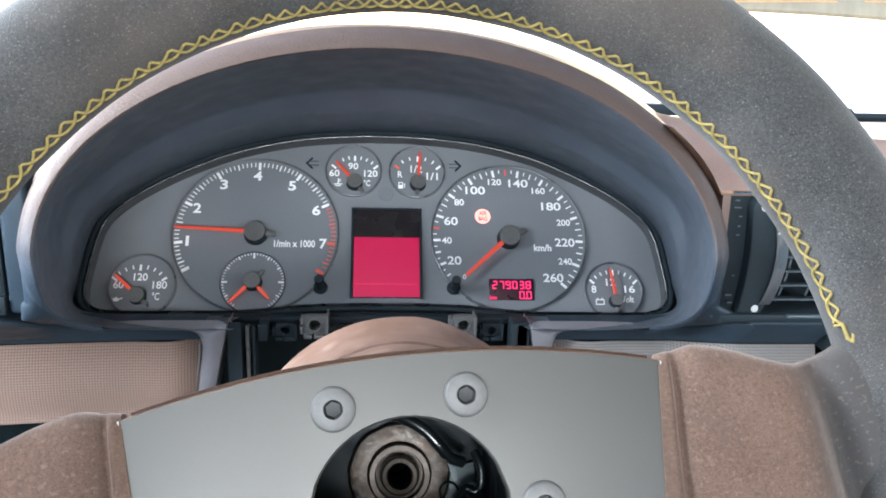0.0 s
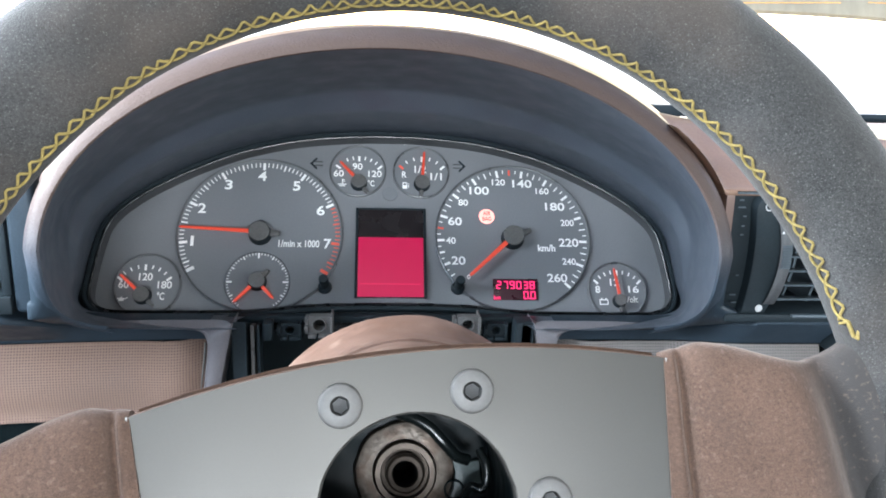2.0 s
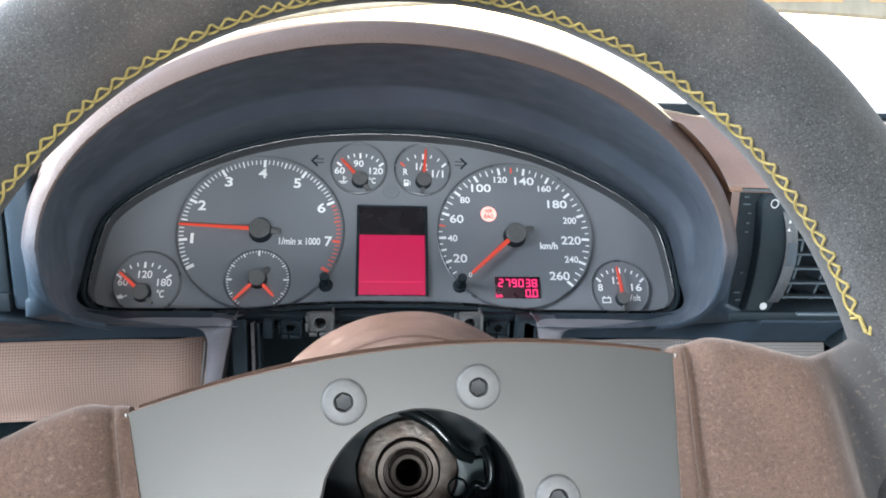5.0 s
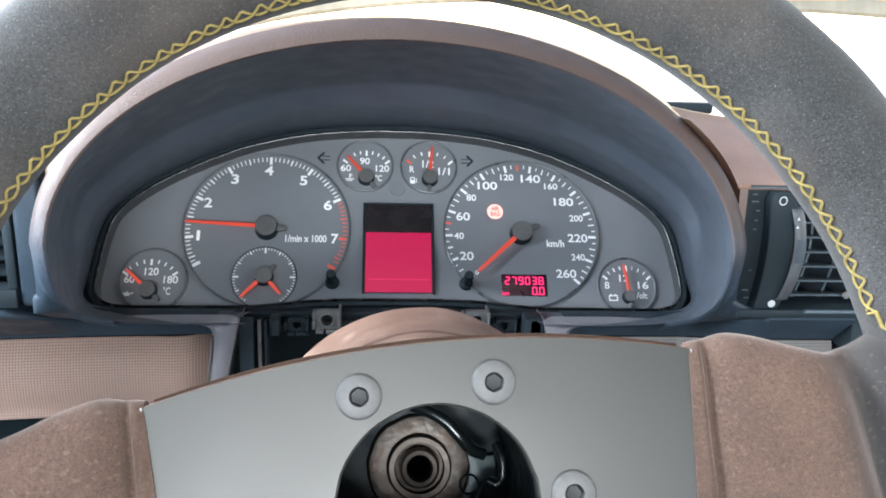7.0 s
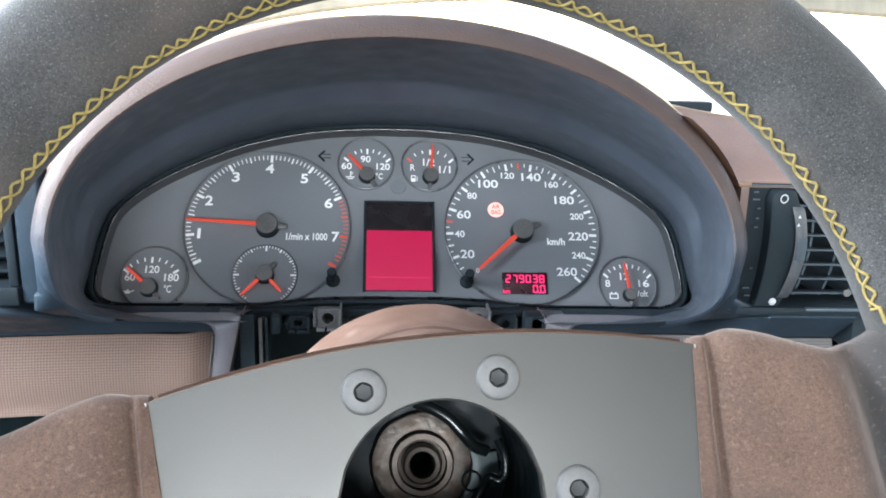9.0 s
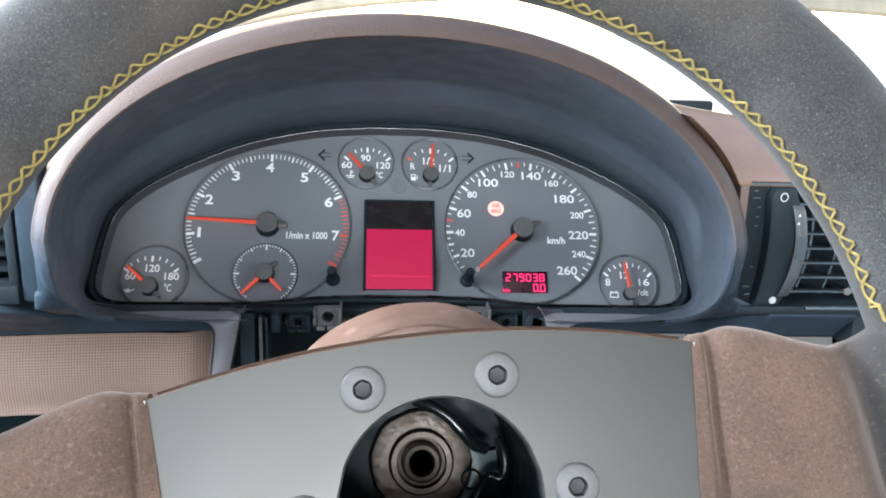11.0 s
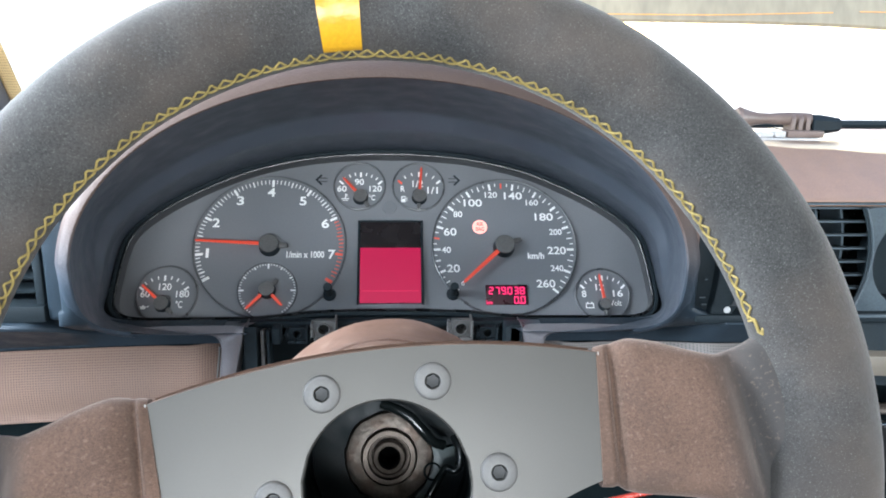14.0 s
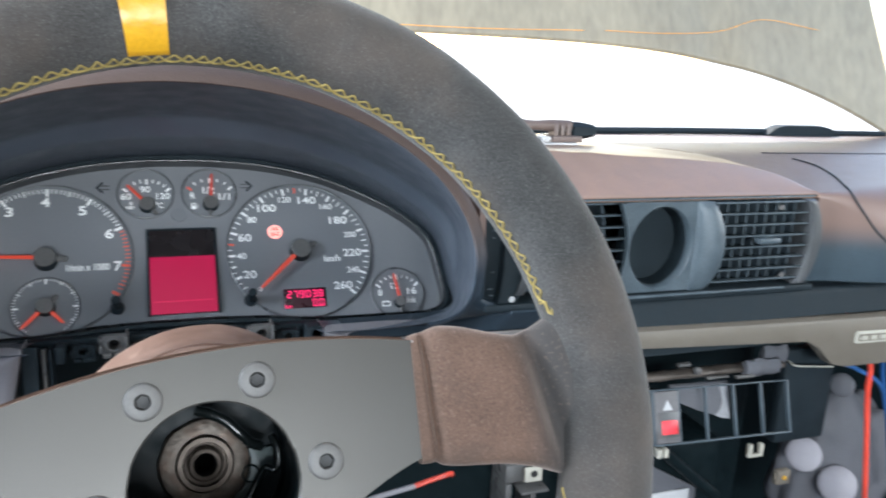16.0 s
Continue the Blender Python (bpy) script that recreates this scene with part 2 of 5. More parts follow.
patched(M_BROWN, (0.2288, 0.1619, 0.1320), 700, 0.56, 0.76, 2, 0.3)
# Brown towards the top paints warm reflected light onto navy plastic.
M_LITFADE = mat("warm_lit_navy_vinyl", (0.0372, 0.0546, 0.0682), 0.42, spec=0.45, rough_var=0.02, bump=0.4, bump_scale=1600, dist=0.0003, var=0.15)
fading(M_LITFADE, (0.1674, 0.1066, 0.0868), 0.912, 0.938, 2)
# Lip colour also fades with height to carry the change of light.
M_LIP = mat("brown_to_navy_lip", (0.036, 0.048, 0.063), 0.50, spec=0.13, bump=0.55, bump_scale=650, dist=0.0007, var=0.15)
fading(M_LIP, (0.0800, 0.0560, 0.0475), 0.905, 0.955, 2)

# ---- mesh helpers ----
def part(name, bm, material, parent=None, label="", smooth=40, m=None):
    me = bpy.data.meshes.new(name)
    bm.normal_update()
    bm.to_mesh(me)
    bm.free()
    me.materials.append(material)
    for p in me.polygons:
        p.use_smooth = True
    me.set_sharp_from_angle(angle=radians(smooth))
    ob = new(name, me)
    ob.parent = parent
    if m is not None:
        ob.matrix_basis = m
    return tagged(ob, label)


def thing(name, m, label, category, group="", kind=""):
    ob = new(name)
    ob.matrix_basis = m
    ob.empty_display_size = 0.02
    return tagged(ob, label, category, group, kind)


def box(x0, x1, y0, y1, z0, z1, bevel=0.0, seg=2):
    bm = bmesh.new()
    bmesh.ops.create_cube(bm, size=1)
    for v in bm.verts:
        v.co = Vector(((x0 + x1) / 2 + v.co.x * (x1 - x0), (y0 + y1) / 2 + v.co.y * (y1 - y0), (z0 + z1) / 2 + v.co.z * (z1 - z0)))
    if bevel:
        bmesh.ops.bevel(bm, geom=list(bm.edges), offset=bevel, segments=seg, affect="EDGES", profile=0.5)
    return bm


def loft(rings, closed=True, cap0=False, cap1=False, skip=None):
    bm = bmesh.new()
    rows = [[bm.verts.new(p) for p in r] for r in rings]
    n = len(rows[0])
    for a, b in zip(rows, rows[1:]):
        for i in range(n if closed else n - 1):
            j = (i + 1) % n
            q = (a[i], a[j], b[j], b[i])
            if skip and skip(sum((v.co for v in q), Vector()) / 4):
                continue
            bm.faces.new(q)
    if cap0:
        bm.faces.new(rows[0][::-1])
    if cap1:
        bm.faces.new(rows[-1])
    loose = [v for v in bm.verts if not v.link_faces]
    bmesh.ops.delete(bm, geom=loose, context="VERTS")
    bmesh.ops.recalc_face_normals(bm, faces=bm.faces)
    return bm


def lathe(profile, n=48, cx=0.0, cy=0.0):
    """Turned about the local z axis; profile: radius, height."""
    return loft([[(cx + r * math.cos(2 * math.pi * i / n), cy + r * math.sin(2 * math.pi * i / n), h) for i in range(n)] for r, h in profile])


def prism(points, h0, h1, bevel=0.0, seg=2):
    """A flat outline in x, y, as thick as h0 to h1."""
    bm = bmesh.new()
    lo = [bm.verts.new((x, y, h0)) for x, y in points]
    hi = [bm.verts.new((x, y, h1)) for x, y in points]
    n = len(points)
    for i in range(n):
        bm.faces.new((lo[i], lo[(i + 1) % n], hi[(i + 1) % n], hi[i]))
    bm.faces.new(lo[::-1])
    top = bm.faces.new(hi)
    bmesh.ops.recalc_face_normals(bm, faces=bm.faces)
    if bevel:
        bmesh.ops.bevel(bm, geom=list(top.edges), offset=bevel, segments=seg, affect="EDGES", profile=0.5)
    return bm


def tube(points, r, n=8):
    pts = [Vector(p) for p in points]
    rings = []
    for i, p in enumerate(pts):
        d = (pts[min(i + 1, len(pts) - 1)] - pts[max(i - 1, 0)]).normalized()
        a = d.orthogonal().normalized()
        if rings:
            a = (last - d * last.dot(d)).normalized()
        last = a
        b = d.cross(a)
        rings.append([p + (a * math.cos(2 * math.pi * k / n) + b * math.sin(2 * math.pi * k / n)) * r for k in range(n)])
    return loft(rings, cap0=True, cap1=True)


def smooth_path(points, steps=8):
    """Catmull-Rom through a few points."""
    p = [Vector(q) for q in points]
    p = [p[0] * 2 - p[1], *p, p[-1] * 2 - p[-2]]
    out = []
    for a, b, c, d in zip(p, p[1:], p[2:], p[3:]):
        for k in range(steps):
            t = k / steps
            out.append(0.5 * (2 * b + (c - a) * t + (2 * a - 5 * b + 4 * c - d) * t * t + (3 * b - a - 3 * c + d) * t ** 3))
    return [*out, p[-2]]


def merged(*bms):
    out = bmesh.new()
    for b in bms:
        tmp = bpy.data.meshes.new("tmp")
        b.to_mesh(tmp)
        b.free()
        out.from_mesh(tmp)
        bpy.data.meshes.remove(tmp)
    return out


def arch(cx, cy, a, b_up, b_lo, p_lo=3.0, n=96, p_up=2.0):
    """A closed outline: an ellipse above, a squarer curve below."""
    pts = []
    for i in range(n):
        t = 2 * math.pi * i / n
        c, s = math.cos(t), math.sin(t)
        p = p_up if s >= 0 else p_lo
        pts.append((cx + a * math.copysign(abs(c) ** (2 / p), c), cy + (b_up if s >= 0 else b_lo) * math.copysign(abs(s) ** (2 / p), s)))
    return pts


def lettering(name, body, x, y, w, tall, h, material, parent, weight=0.016, label=""):
    """Raised print, centred on x, y, as wide and as tall as given."""
    size = tall * 1.4
    cu = bpy.data.curves.new(name, "FONT")
    cu.body, cu.size, cu.align_x, cu.align_y = body, size, "CENTER", "CENTER"
    cu.extrude, cu.offset = 0.0001, size * weight
    tmp = bpy.data.objects.new(name, cu)
    scene.collection.objects.link(tmp)
    me = bpy.data.meshes.new_from_object(tmp.evaluated_get(bpy.context.evaluated_depsgraph_get()))
    bpy.data.objects.remove(tmp)
    bm = bmesh.new()
    bm.from_mesh(me)
    bpy.data.meshes.remove(me)
    bmesh.ops.remove_doubles(bm, verts=bm.verts, dist=1e-6)
    lo = [min(v.co[k] for v in bm.verts) for k in (0, 1)]
    hi = [max(v.co[k] for v in bm.verts) for k in (0, 1)]
    for v in bm.verts:
        v.co.x = (v.co.x - (lo[0] + hi[0]) / 2) * w / (hi[0] - lo[0])
        v.co.y = (v.co.y - (lo[1] + hi[1]) / 2) * tall / (hi[1] - lo[1])
    if name != "numeral":
        return part(name, bm, material, parent, label, m=pose(x, y, h))
    glyphs = []
    left = set(bm.verts)
    while left:
        stack, island = [left.pop()], []
        while stack:
            v = stack.pop()
            island.append(v)
            for e in v.link_edges:
                o = e.other_vert(v)
                if o in left:
                    left.remove(o)
                    stack.append(o)
        x0, x1 = min(v.co.x for v in island), max(v.co.x for v in island)
        for g in glyphs:
            if x0 < g[1] and x1 > g[0]:
                g[0], g[1] = min(g[0], x0), max(g[1], x1)
                g[2].extend(island)
                break
        else:
            glyphs.append([x0, x1, island])
    for x0, x1, island in sorted(glyphs, key=lambda g: g[0]):
        keep = set(island)
        one = bm.copy()
        one.verts.ensure_lookup_table()
        bm.verts.index_update()
        drop = [one.verts[v.index] for v in bm.verts if v not in keep]
        bmesh.ops.delete(one, geom=drop, context="VERTS")
        part(name, one, material, parent, label, m=pose(x, y, h))
    bm.free()


UNIT = {}


def tick(parent, cx, cy, r0, r1, deg, width, material, h=0.0006, name="tick"):
    if material.name not in UNIT:
        bm = box(-0.5, 0.5, -0.5, 0.5, -0.5, 0.5)
        me = bpy.data.meshes.new(name)
        bm.to_mesh(me)
        bm.free()
        me.materials.append(material)
        UNIT[material.name] = me
    ob = new(name, UNIT[material.name])
    ob.parent = parent
    a = radians(deg)
    r = (r0 + r1) / 2
    ob.matrix_basis = pose(cx + r * math.cos(a), cy + r * math.sin(a), h, 0, 0, deg) @ Matrix.Diagonal((abs(r1 - r0), width, 0.0003, 1))
    return ob


def needle(parent, cx, cy, tip_r, tail_r, deg, w0, w1, h, material):
    pts = [(tail_r, -w0 / 2), (tip_r, -w1 / 2), (tip_r + w1, 0), (tip_r, w1 / 2), (tail_r, w0 / 2)]
    return part("needle", prism(pts, -0.0006, 0.0006, 0.0003, 1), material, parent, m=pose(cx, cy, h, 0, 0, deg))


def hub_cap(parent, cx, cy, r, h, deg, tail=True):
    cap = part("needle_hub", lathe([(0.0001, h), (r * 0.93, h), (r * 0.98, h - 0.0003), (r, h - 0.0010)], 40), M_HUB, parent, smooth=20, m=pose(cx, cy, 0))
    # Black flared side stands for the shadow round the hub.
    part("hub_shade", lathe([(r, h - 0.0010), (r * 1.02, h - 0.0030), (r * 1.10, 0.0006)], 40), M_BLACK, cap)
    if tail:
        part("counterweight", prism([(r * 0.5, -r * 0.28), (r * 1.45, -r * 0.28), (r * 1.9, -r * 0.18), (r * 1.9, r * 0.18), (r * 1.45, r * 0.28), (r * 0.5, r * 0.28)],
                                    0, 0.0025, 0.0004), M_HUB, parent, m=pose(cx, cy, h - 0.0055, 0, 0, deg + 180))
    return cap

# ---- instrument cluster ----
CLUSTER = pose(0, 0, 0.9, 54, 0, 0)
cluster = thing("instrument_cluster", CLUSTER, "dark grey car instrument cluster with red needles and red display", "instrument cluster")


def face_outline():
    """A flat arch, short upright sides, small corners and a bottom that rises in the middle."""
    half = smooth_path([(0.0, -0.0490, 0), (0.030, -0.0492, 0), (0.058, -0.0506, 0), (0.080, -0.0530, 0), (0.098, -0.0542, 0), (0.130, -0.0545, 0), (0.166, -0.0546, 0), (0.180, -0.0532, 0),
                        (0.1872, -0.0487, 0), (0.1894, -0.0410, 0), (0.1884, -0.0250, 0), (0.1862, -0.0080, 0), (0.1830, 0.0040, 0), (0.1765, 0.0132, 0), (0.1650, 0.0235, 0), (0.1480, 0.0348, 0),
                        (0.1230, 0.0480, 0), (0.0970, 0.0585, 0), (0.0600, 0.0674, 0), (0.0220, 0.0712, 0), (0.0, 0.0716, 0)], 6)
    half = [(v.x, v.y) for v in half]
    right = half[1:]
    return [(0.0866 + x, v) for x, v in right] + [(0.0866 - x, v) for x, v in half[:-1][::-1]]


outline = face_outline()
part("face_plate", prism(outline, -0.006, -0.0012), M_FACE, cluster, "dark grey matt face plate")


def ring_from(outl, profile):
    """Sweeps a profile (outwards, height) round an outline."""
    n = len(outl)
    rings = []
    for off, h in profile:
        ring = []
        for i in range(n):
            x, y = outl[i]
            x0, y0 = outl[i - 1]
            x1, y1 = outl[(i + 1) % n]
            d = Vector((y1 - y0, x0 - x1))
            d.normalize()
            ring.append((x + d.x * off, y + d.y * off, h))
        rings.append(ring)
    return loft(rings)


part("bezel_wall", ring_from(outline, [(-0.0004, -0.0016), (-0.0002, 0.0058), (0.0, 0.0066)]), M_RING, cluster, "dark inner wall of the bezel")
# The small bevel catches the highlight; its colour is even black.
part("bezel", ring_from(outline, [(0.0, 0.0066), (0.0003, 0.0071), (0.0008, 0.0073), (0.0012, 0.0070), (0.0014, 0.0050), (0.0020, 0.0050)]), M_BEZEL, cluster, "black bezel edge, bevelled for a bright highlight line")
part("bezel_lip", ring_from(outline, [(0.0020, 0.0050), (0.0022, 0.0066), (0.0026, 0.0071), (0.0046, 0.0073), (0.0050, 0.0068), (0.0052, 0.0010)]), M_BLACK, cluster, "matt black outer lip")
part("felt_gap", ring_from(outline, [(0.0050, 0.0016), (0.0085, 0.0018)]), M_BLACK, cluster, "dark gap round the cluster")


def dial(name, cx, cy, r, material=M_DIAL, lip=0.0010, label="", h=0.0):
    d = part(name, lathe([(0.0001, h), (r - lip, h), (r, h)], 80, cx, cy), material, cluster, label)
    part("dial_ring", lathe([(r - lip * 0.3, -0.0010), (r - lip * 0.3, 0.0008), (r + lip * 0.3, 0.0012), (r + lip, 0.0008), (r + lip, -0.0012)], 80, cx, cy), M_DIALRING, d)
    return d


# rev counter
tach = dial("rev_counter", 0.0, 0.001, 0.0545, label="rev counter reading just above one thousand")
STEP = 32.3
for i in range(0, 75):
    v = 0.2 + i * 0.1
    deg = 90 - (v - 4) * STEP
    if v < 0.27 or v > 7.72:
        continue
    major = abs(v - round(v)) < 0.01 or i == 1 or i == 75
    red = v > 6.05
    if major:
        tick(tach, 0, 0, 0.0478, 0.0532, deg, 0.0018, M_RED if red else M_WHITE)
    else:
        half_step = abs(v * 2 - round(v * 2)) < 0.01
        tick(tach, 0, 0, 0.0490 if half_step else 0.0500, 0.0532, deg, 0.0009 if half_step else 0.00062, M_RED if red else M_WHITE)
tick(tach, 0, 0, 0.0478, 0.0532, 90 - (0.30 - 4) * STEP, 0.0022, M_WHITE)
tick(tach, 0, 0, 0.0478, 0.0532, 90 - (7.75 - 4) * STEP, 0.0022, M_RED)
for k, x, y, w in ((1, -0.0444, -0.0050, 0.0021), (2, -0.0398, 0.0187, 0.0052), (3, -0.0234, 0.0364, 0.0051), (4, -0.0010, 0.0433, 0.0058), (5, 0.0226, 0.0363, 0.0050), (6, 0.0396, 0.0182, 0.0054), (7, 0.0449, -0.0061, 0.0050)):
    lettering("numeral", str(k), x, y, w, 0.0071, 0.0006, M_WHITE, tach, 0.022)
lettering("unit_lettering", "1/min x 1000", 0.0259, -0.0062, 0.0272, 0.0050, 0.0006, M_WHITE, tach, 0.02)
needle(tach, 0, 0, 0.0515, 0.004, 176.9, 0.0026, 0.0014, 0.0065, M_NEEDLE)
hub_cap(tach, 0, 0, 0.0070, 0.0085, 177.5)

# clock in the rev counter
clock = dial("clock", 0.0, -0.0335, 0.0208, M_DIAL, 0.0004, "small analogue clock without figures", 0.0005)
for k in range(60):
    deg = 6 * k
    if 238 < deg < 302:
        continue
    if k % 15 == 0:
        tick(clock, 0.0, -0.0335, 0.0165, 0.0202, deg, 0.0012, M_WHITE, 0.0009)
    elif k % 5 == 0:
        tick(clock, 0.0, -0.0335, 0.0178, 0.0202, deg, 0.0009, M_WHITE, 0.0009)
    else:
        tick(clock, 0.0, -0.0335, 0.0188, 0.0202, deg, 0.0005, M_WHITE, 0.0009)
needle(clock, 0.0, -0.0335, 0.0190, 0.003, 226, 0.0023, 0.0016, 0.004, M_NEEDLE)
needle(clock, 0.0, -0.0335, 0.0150, 0.003, 313, 0.0023, 0.0018, 0.0035, M_NEEDLE)
hub_cap(clock, 0.0, -0.0335, 0.0056, 0.006, 230)

# speedometer
sx, sy = 0.1713, -0.0008
speedo = dial("speedometer", sx + 0.0008, sy + 0.0018, 0.0532, label="speedometer at rest on zero")
for k in range(0, 53):
    v = k * 5
    deg = 90 - (v - 130) * 1.0205
    if v % 20 == 0:
        tick(speedo, sx, sy, 0.0470, 0.0522, deg, 0.0017, M_WHITE)
    elif v % 10 == 0:
        tick(speedo, sx, sy, 0.0480, 0.0522, deg, 0.0013 if v in (30, 50, 130) else 0.0008, M_RED if v in (50, 130) else M_WHITE)
    elif v > 10:
        tick(speedo, sx, sy, 0.0496, 0.0522, deg, 0.0007, M_WHITE)
SPEEDS = ((20, 0.1335, -0.0171), (40, 0.1286, -0.0026), (60, 0.1318, 0.0117), (80, 0.1379, 0.0259), (100, 0.1495, 0.0352), (120, 0.1635, 0.0419), (140, 0.1803, 0.0411),
          (160, 0.1945, 0.0356), (180, 0.2028, 0.0238), (200, 0.2108, 0.0116), (220, 0.2107, -0.0032), (240, 0.2100, -0.0171), (260, 0.2009, -0.0290))
for v, x, y in SPEEDS:
    big = v % 40 == 20
    w = (0.0094 if v < 100 else 0.0138) if big else (0.0067 if v < 100 else 0.0094)
    lettering("numeral", str(v), x, y, w, 0.0060 if big else 0.0047, 0.0006, M_WHITE, speedo)
lettering("numeral", "0", 0.1401, -0.0287, 0.0022, 0.0032, 0.0006, M_WHITE, speedo, 0.01)
lettering("unit_lettering", "km/h", 0.1949, -0.0073, 0.0122, 0.0050, 0.0006, M_WHITE, speedo, 0.025)
needle(speedo, sx, sy, 0.0410, 0.004, 223.0, 0.0033, 0.0020, 0.0065, M_NEEDLE)
hub_cap(speedo, sx, sy, 0.0072, 0.0085, 223 - 20)
part("airbag_lamp", lathe([(0.0001, 0.0009), (0.0050, 0.0009), (0.0055, 0.0004)], 32, 0.1541, 0.0157), M_LAMP, speedo, "round airbag warning lamp glowing red-white")
lettering("lamp_lettering", "AIR\nBAG", 0.1541, 0.0157, 0.0062, 0.0070, 0.0011, M_LAMP_TEXT, speedo, 0.01)
odo = part("odometer", box(0.1563, 0.1870, -0.0450, -0.0299, 0.0002, 0.0009, 0.0003), M_LCD_BOX, speedo, "dark red odometer window with lit digits")

# seven-segment figures
SEG = {"0": "abcdef", "2": "abged", "3": "abgcd", "7": "abc", "8": "abcdefg", "9": "abcdfg"}


def digits(text, x, y, w, hgt, parent):
    t = hgt * 0.13
    for ch in text:
        if ch == ".":
            x -= w * 0.18
            part("decimal_point", box(x, x + t, y, y + t, 0.0009, 0.0012), M_DIGIT, cluster).parent = parent
            x += w * 0.25
            continue
        bits = {"a": (t, w - t, hgt - t, hgt), "g": (t, w - t, hgt / 2 - t / 2, hgt / 2 + t / 2), "d": (t, w - t, 0, t),
                "b": (w - t, w, hgt / 2 + t * 0.3, hgt - t * 0.3), "c": (w - t, w, t * 0.3, hgt / 2 - t * 0.3),
                "f": (0, t, hgt / 2 + t * 0.3, hgt - t * 0.3), "e": (0, t, t * 0.3, hgt / 2 - t * 0.3)}
        part("digit", merged(*[box(x + bits[s][0], x + bits[s][1], y + bits[s][2], y + bits[s][3], 0.0009, 0.0012) for s in SEG[ch]]), M_DIGIT, parent)
        x += w * 1.32


digits("279038", 0.1586, -0.0372, 0.00345, 0.0056, odo)
digits("0.0", 0.1768, -0.0443, 0.00345, 0.0056, odo)
lettering("unit_lettering", "km", 0.1589, -0.0432, 0.0043, 0.0030, 0.0011, M_DIGIT, odo, 0.0)


def small_gauge(name, cx, cy, r, hx, hy, arc, first, last, steps, words, needle_deg, needle_len, label, red_first=False, hub_r=0.0052):
    g = dial(name, cx, cy, r, label=label)
    for k in range(steps + 1):
        deg = first + (last - first) * k / steps
        big = k in (0, steps // 2, steps)
        tick(g, hx, hy, arc - (0.0040 if big else 0.0026), arc, deg, 0.0014 if big else 0.0008, M_RED if red_first and k == 0 else M_WHITE)
    for body, x, y, w, tall in words:
        lettering("numeral", body, x, y, w, tall, 0.0006, M_WHITE, g, 0.012)
    needle(g, hx, hy, needle_len, 0.002, needle_deg, 0.0023, 0.0015, 0.0045, M_NEEDLE)
    hub_cap(g, hx, hy, hub_r, 0.006, needle_deg)
    return g


water = small_gauge("temperature_gauge", 0.0643, 0.0490, 0.0188, 0.0652, 0.0390, 0.0212, 139, 41, 8,
                    [("60", 0.0511, 0.0466, 0.0070, 0.0049), ("90", 0.0641, 0.0522, 0.0068, 0.0049), ("120", 0.0763, 0.0467, 0.0093, 0.0049), ("°C", 0.0737, 0.0394, 0.0046, 0.0046)],
                    131, 0.0190, "round coolant temperature gauge reading about sixty degrees")
part("coolant_symbol", merged(box(0.0536, 0.0542, 0.0388, 0.0425, 0.0004, 0.0008), box(0.0542, 0.0556, 0.0415, 0.0419, 0.0004, 0.0008), box(0.0542, 0.0556, 0.0403, 0.0407, 0.0004, 0.0008),
                             box(0.0508, 0.0568, 0.0381, 0.0386, 0.0004, 0.0008), box(0.0518, 0.0558, 0.0369, 0.0374, 0.0004, 0.0008)), M_WHITE, water)
fuel = small_gauge("fuel_gauge", 0.1087, 0.0488, 0.0190, 0.1092, 0.0392, 0.0215, 138, 42, 6,
                   [("R", 0.0968, 0.0466, 0.0032, 0.0048), ("1/2", 0.1082, 0.0509, 0.0082, 0.0056), ("1/1", 0.1193, 0.0455, 0.0080, 0.0056)], 86, 0.0225,
                   "round fuel gauge reading half full", True)
part("fuel_symbol", merged(box(0.0956, 0.0988, 0.0358, 0.0404, 0.0004, 0.0008), box(0.0996, 0.1001, 0.0364, 0.0396, 0.0004, 0.0008)), M_WHITE, fuel)
part("symbol_window", box(0.0962, 0.0982, 0.0382, 0.0397, 0.0008, 0.0010), M_DIAL, fuel)
oil = small_gauge("oil_temperature_gauge", -0.0700, -0.0360, 0.0205, -0.0722, -0.0435, 0.0215, 143, 37, 8,
                  [("60", -0.0849, -0.0357, 0.0064, 0.0050), ("120", -0.0715, -0.0304, 0.0087, 0.0050), ("180", -0.0590, -0.0358, 0.0090, 0.0050), ("°C", -0.0609, -0.0434, 0.0046, 0.0052)],
                  137, 0.0185, "round oil temperature gauge with its needle at rest")
part("oil_symbol", merged(box(-0.0870, -0.0838, -0.0468, -0.0449, 0.0004, 0.0008), box(-0.0838, -0.0822, -0.0456, -0.0450, 0.0004, 0.0008), box(-0.0824, -0.0814, -0.0451, -0.0445, 0.0004, 0.0008), box(-0.0884, -0.0870, -0.0454, -0.0449, 0.0004, 0.0008), box(-0.0860, -0.0848, -0.0447, -0.0441, 0.0004, 0.0008)), M_WHITE, oil)
volt = small_gauge("voltmeter", 0.2420, -0.0375, 0.0195, 0.2425, -0.0455, 0.0225, 137, 43, 8,
                   [("8", 0.2284, -0.0369, 0.0033, 0.0050), ("12", 0.2405, -0.0318, 0.0064, 0.0050), ("16", 0.2534, -0.0367, 0.0073, 0.0050), ("Volt", 0.2512, -0.0440, 0.0088, 0.0044)],
                   97, 0.0215, "round voltmeter reading about twelve volts", hub_r=0.0042)
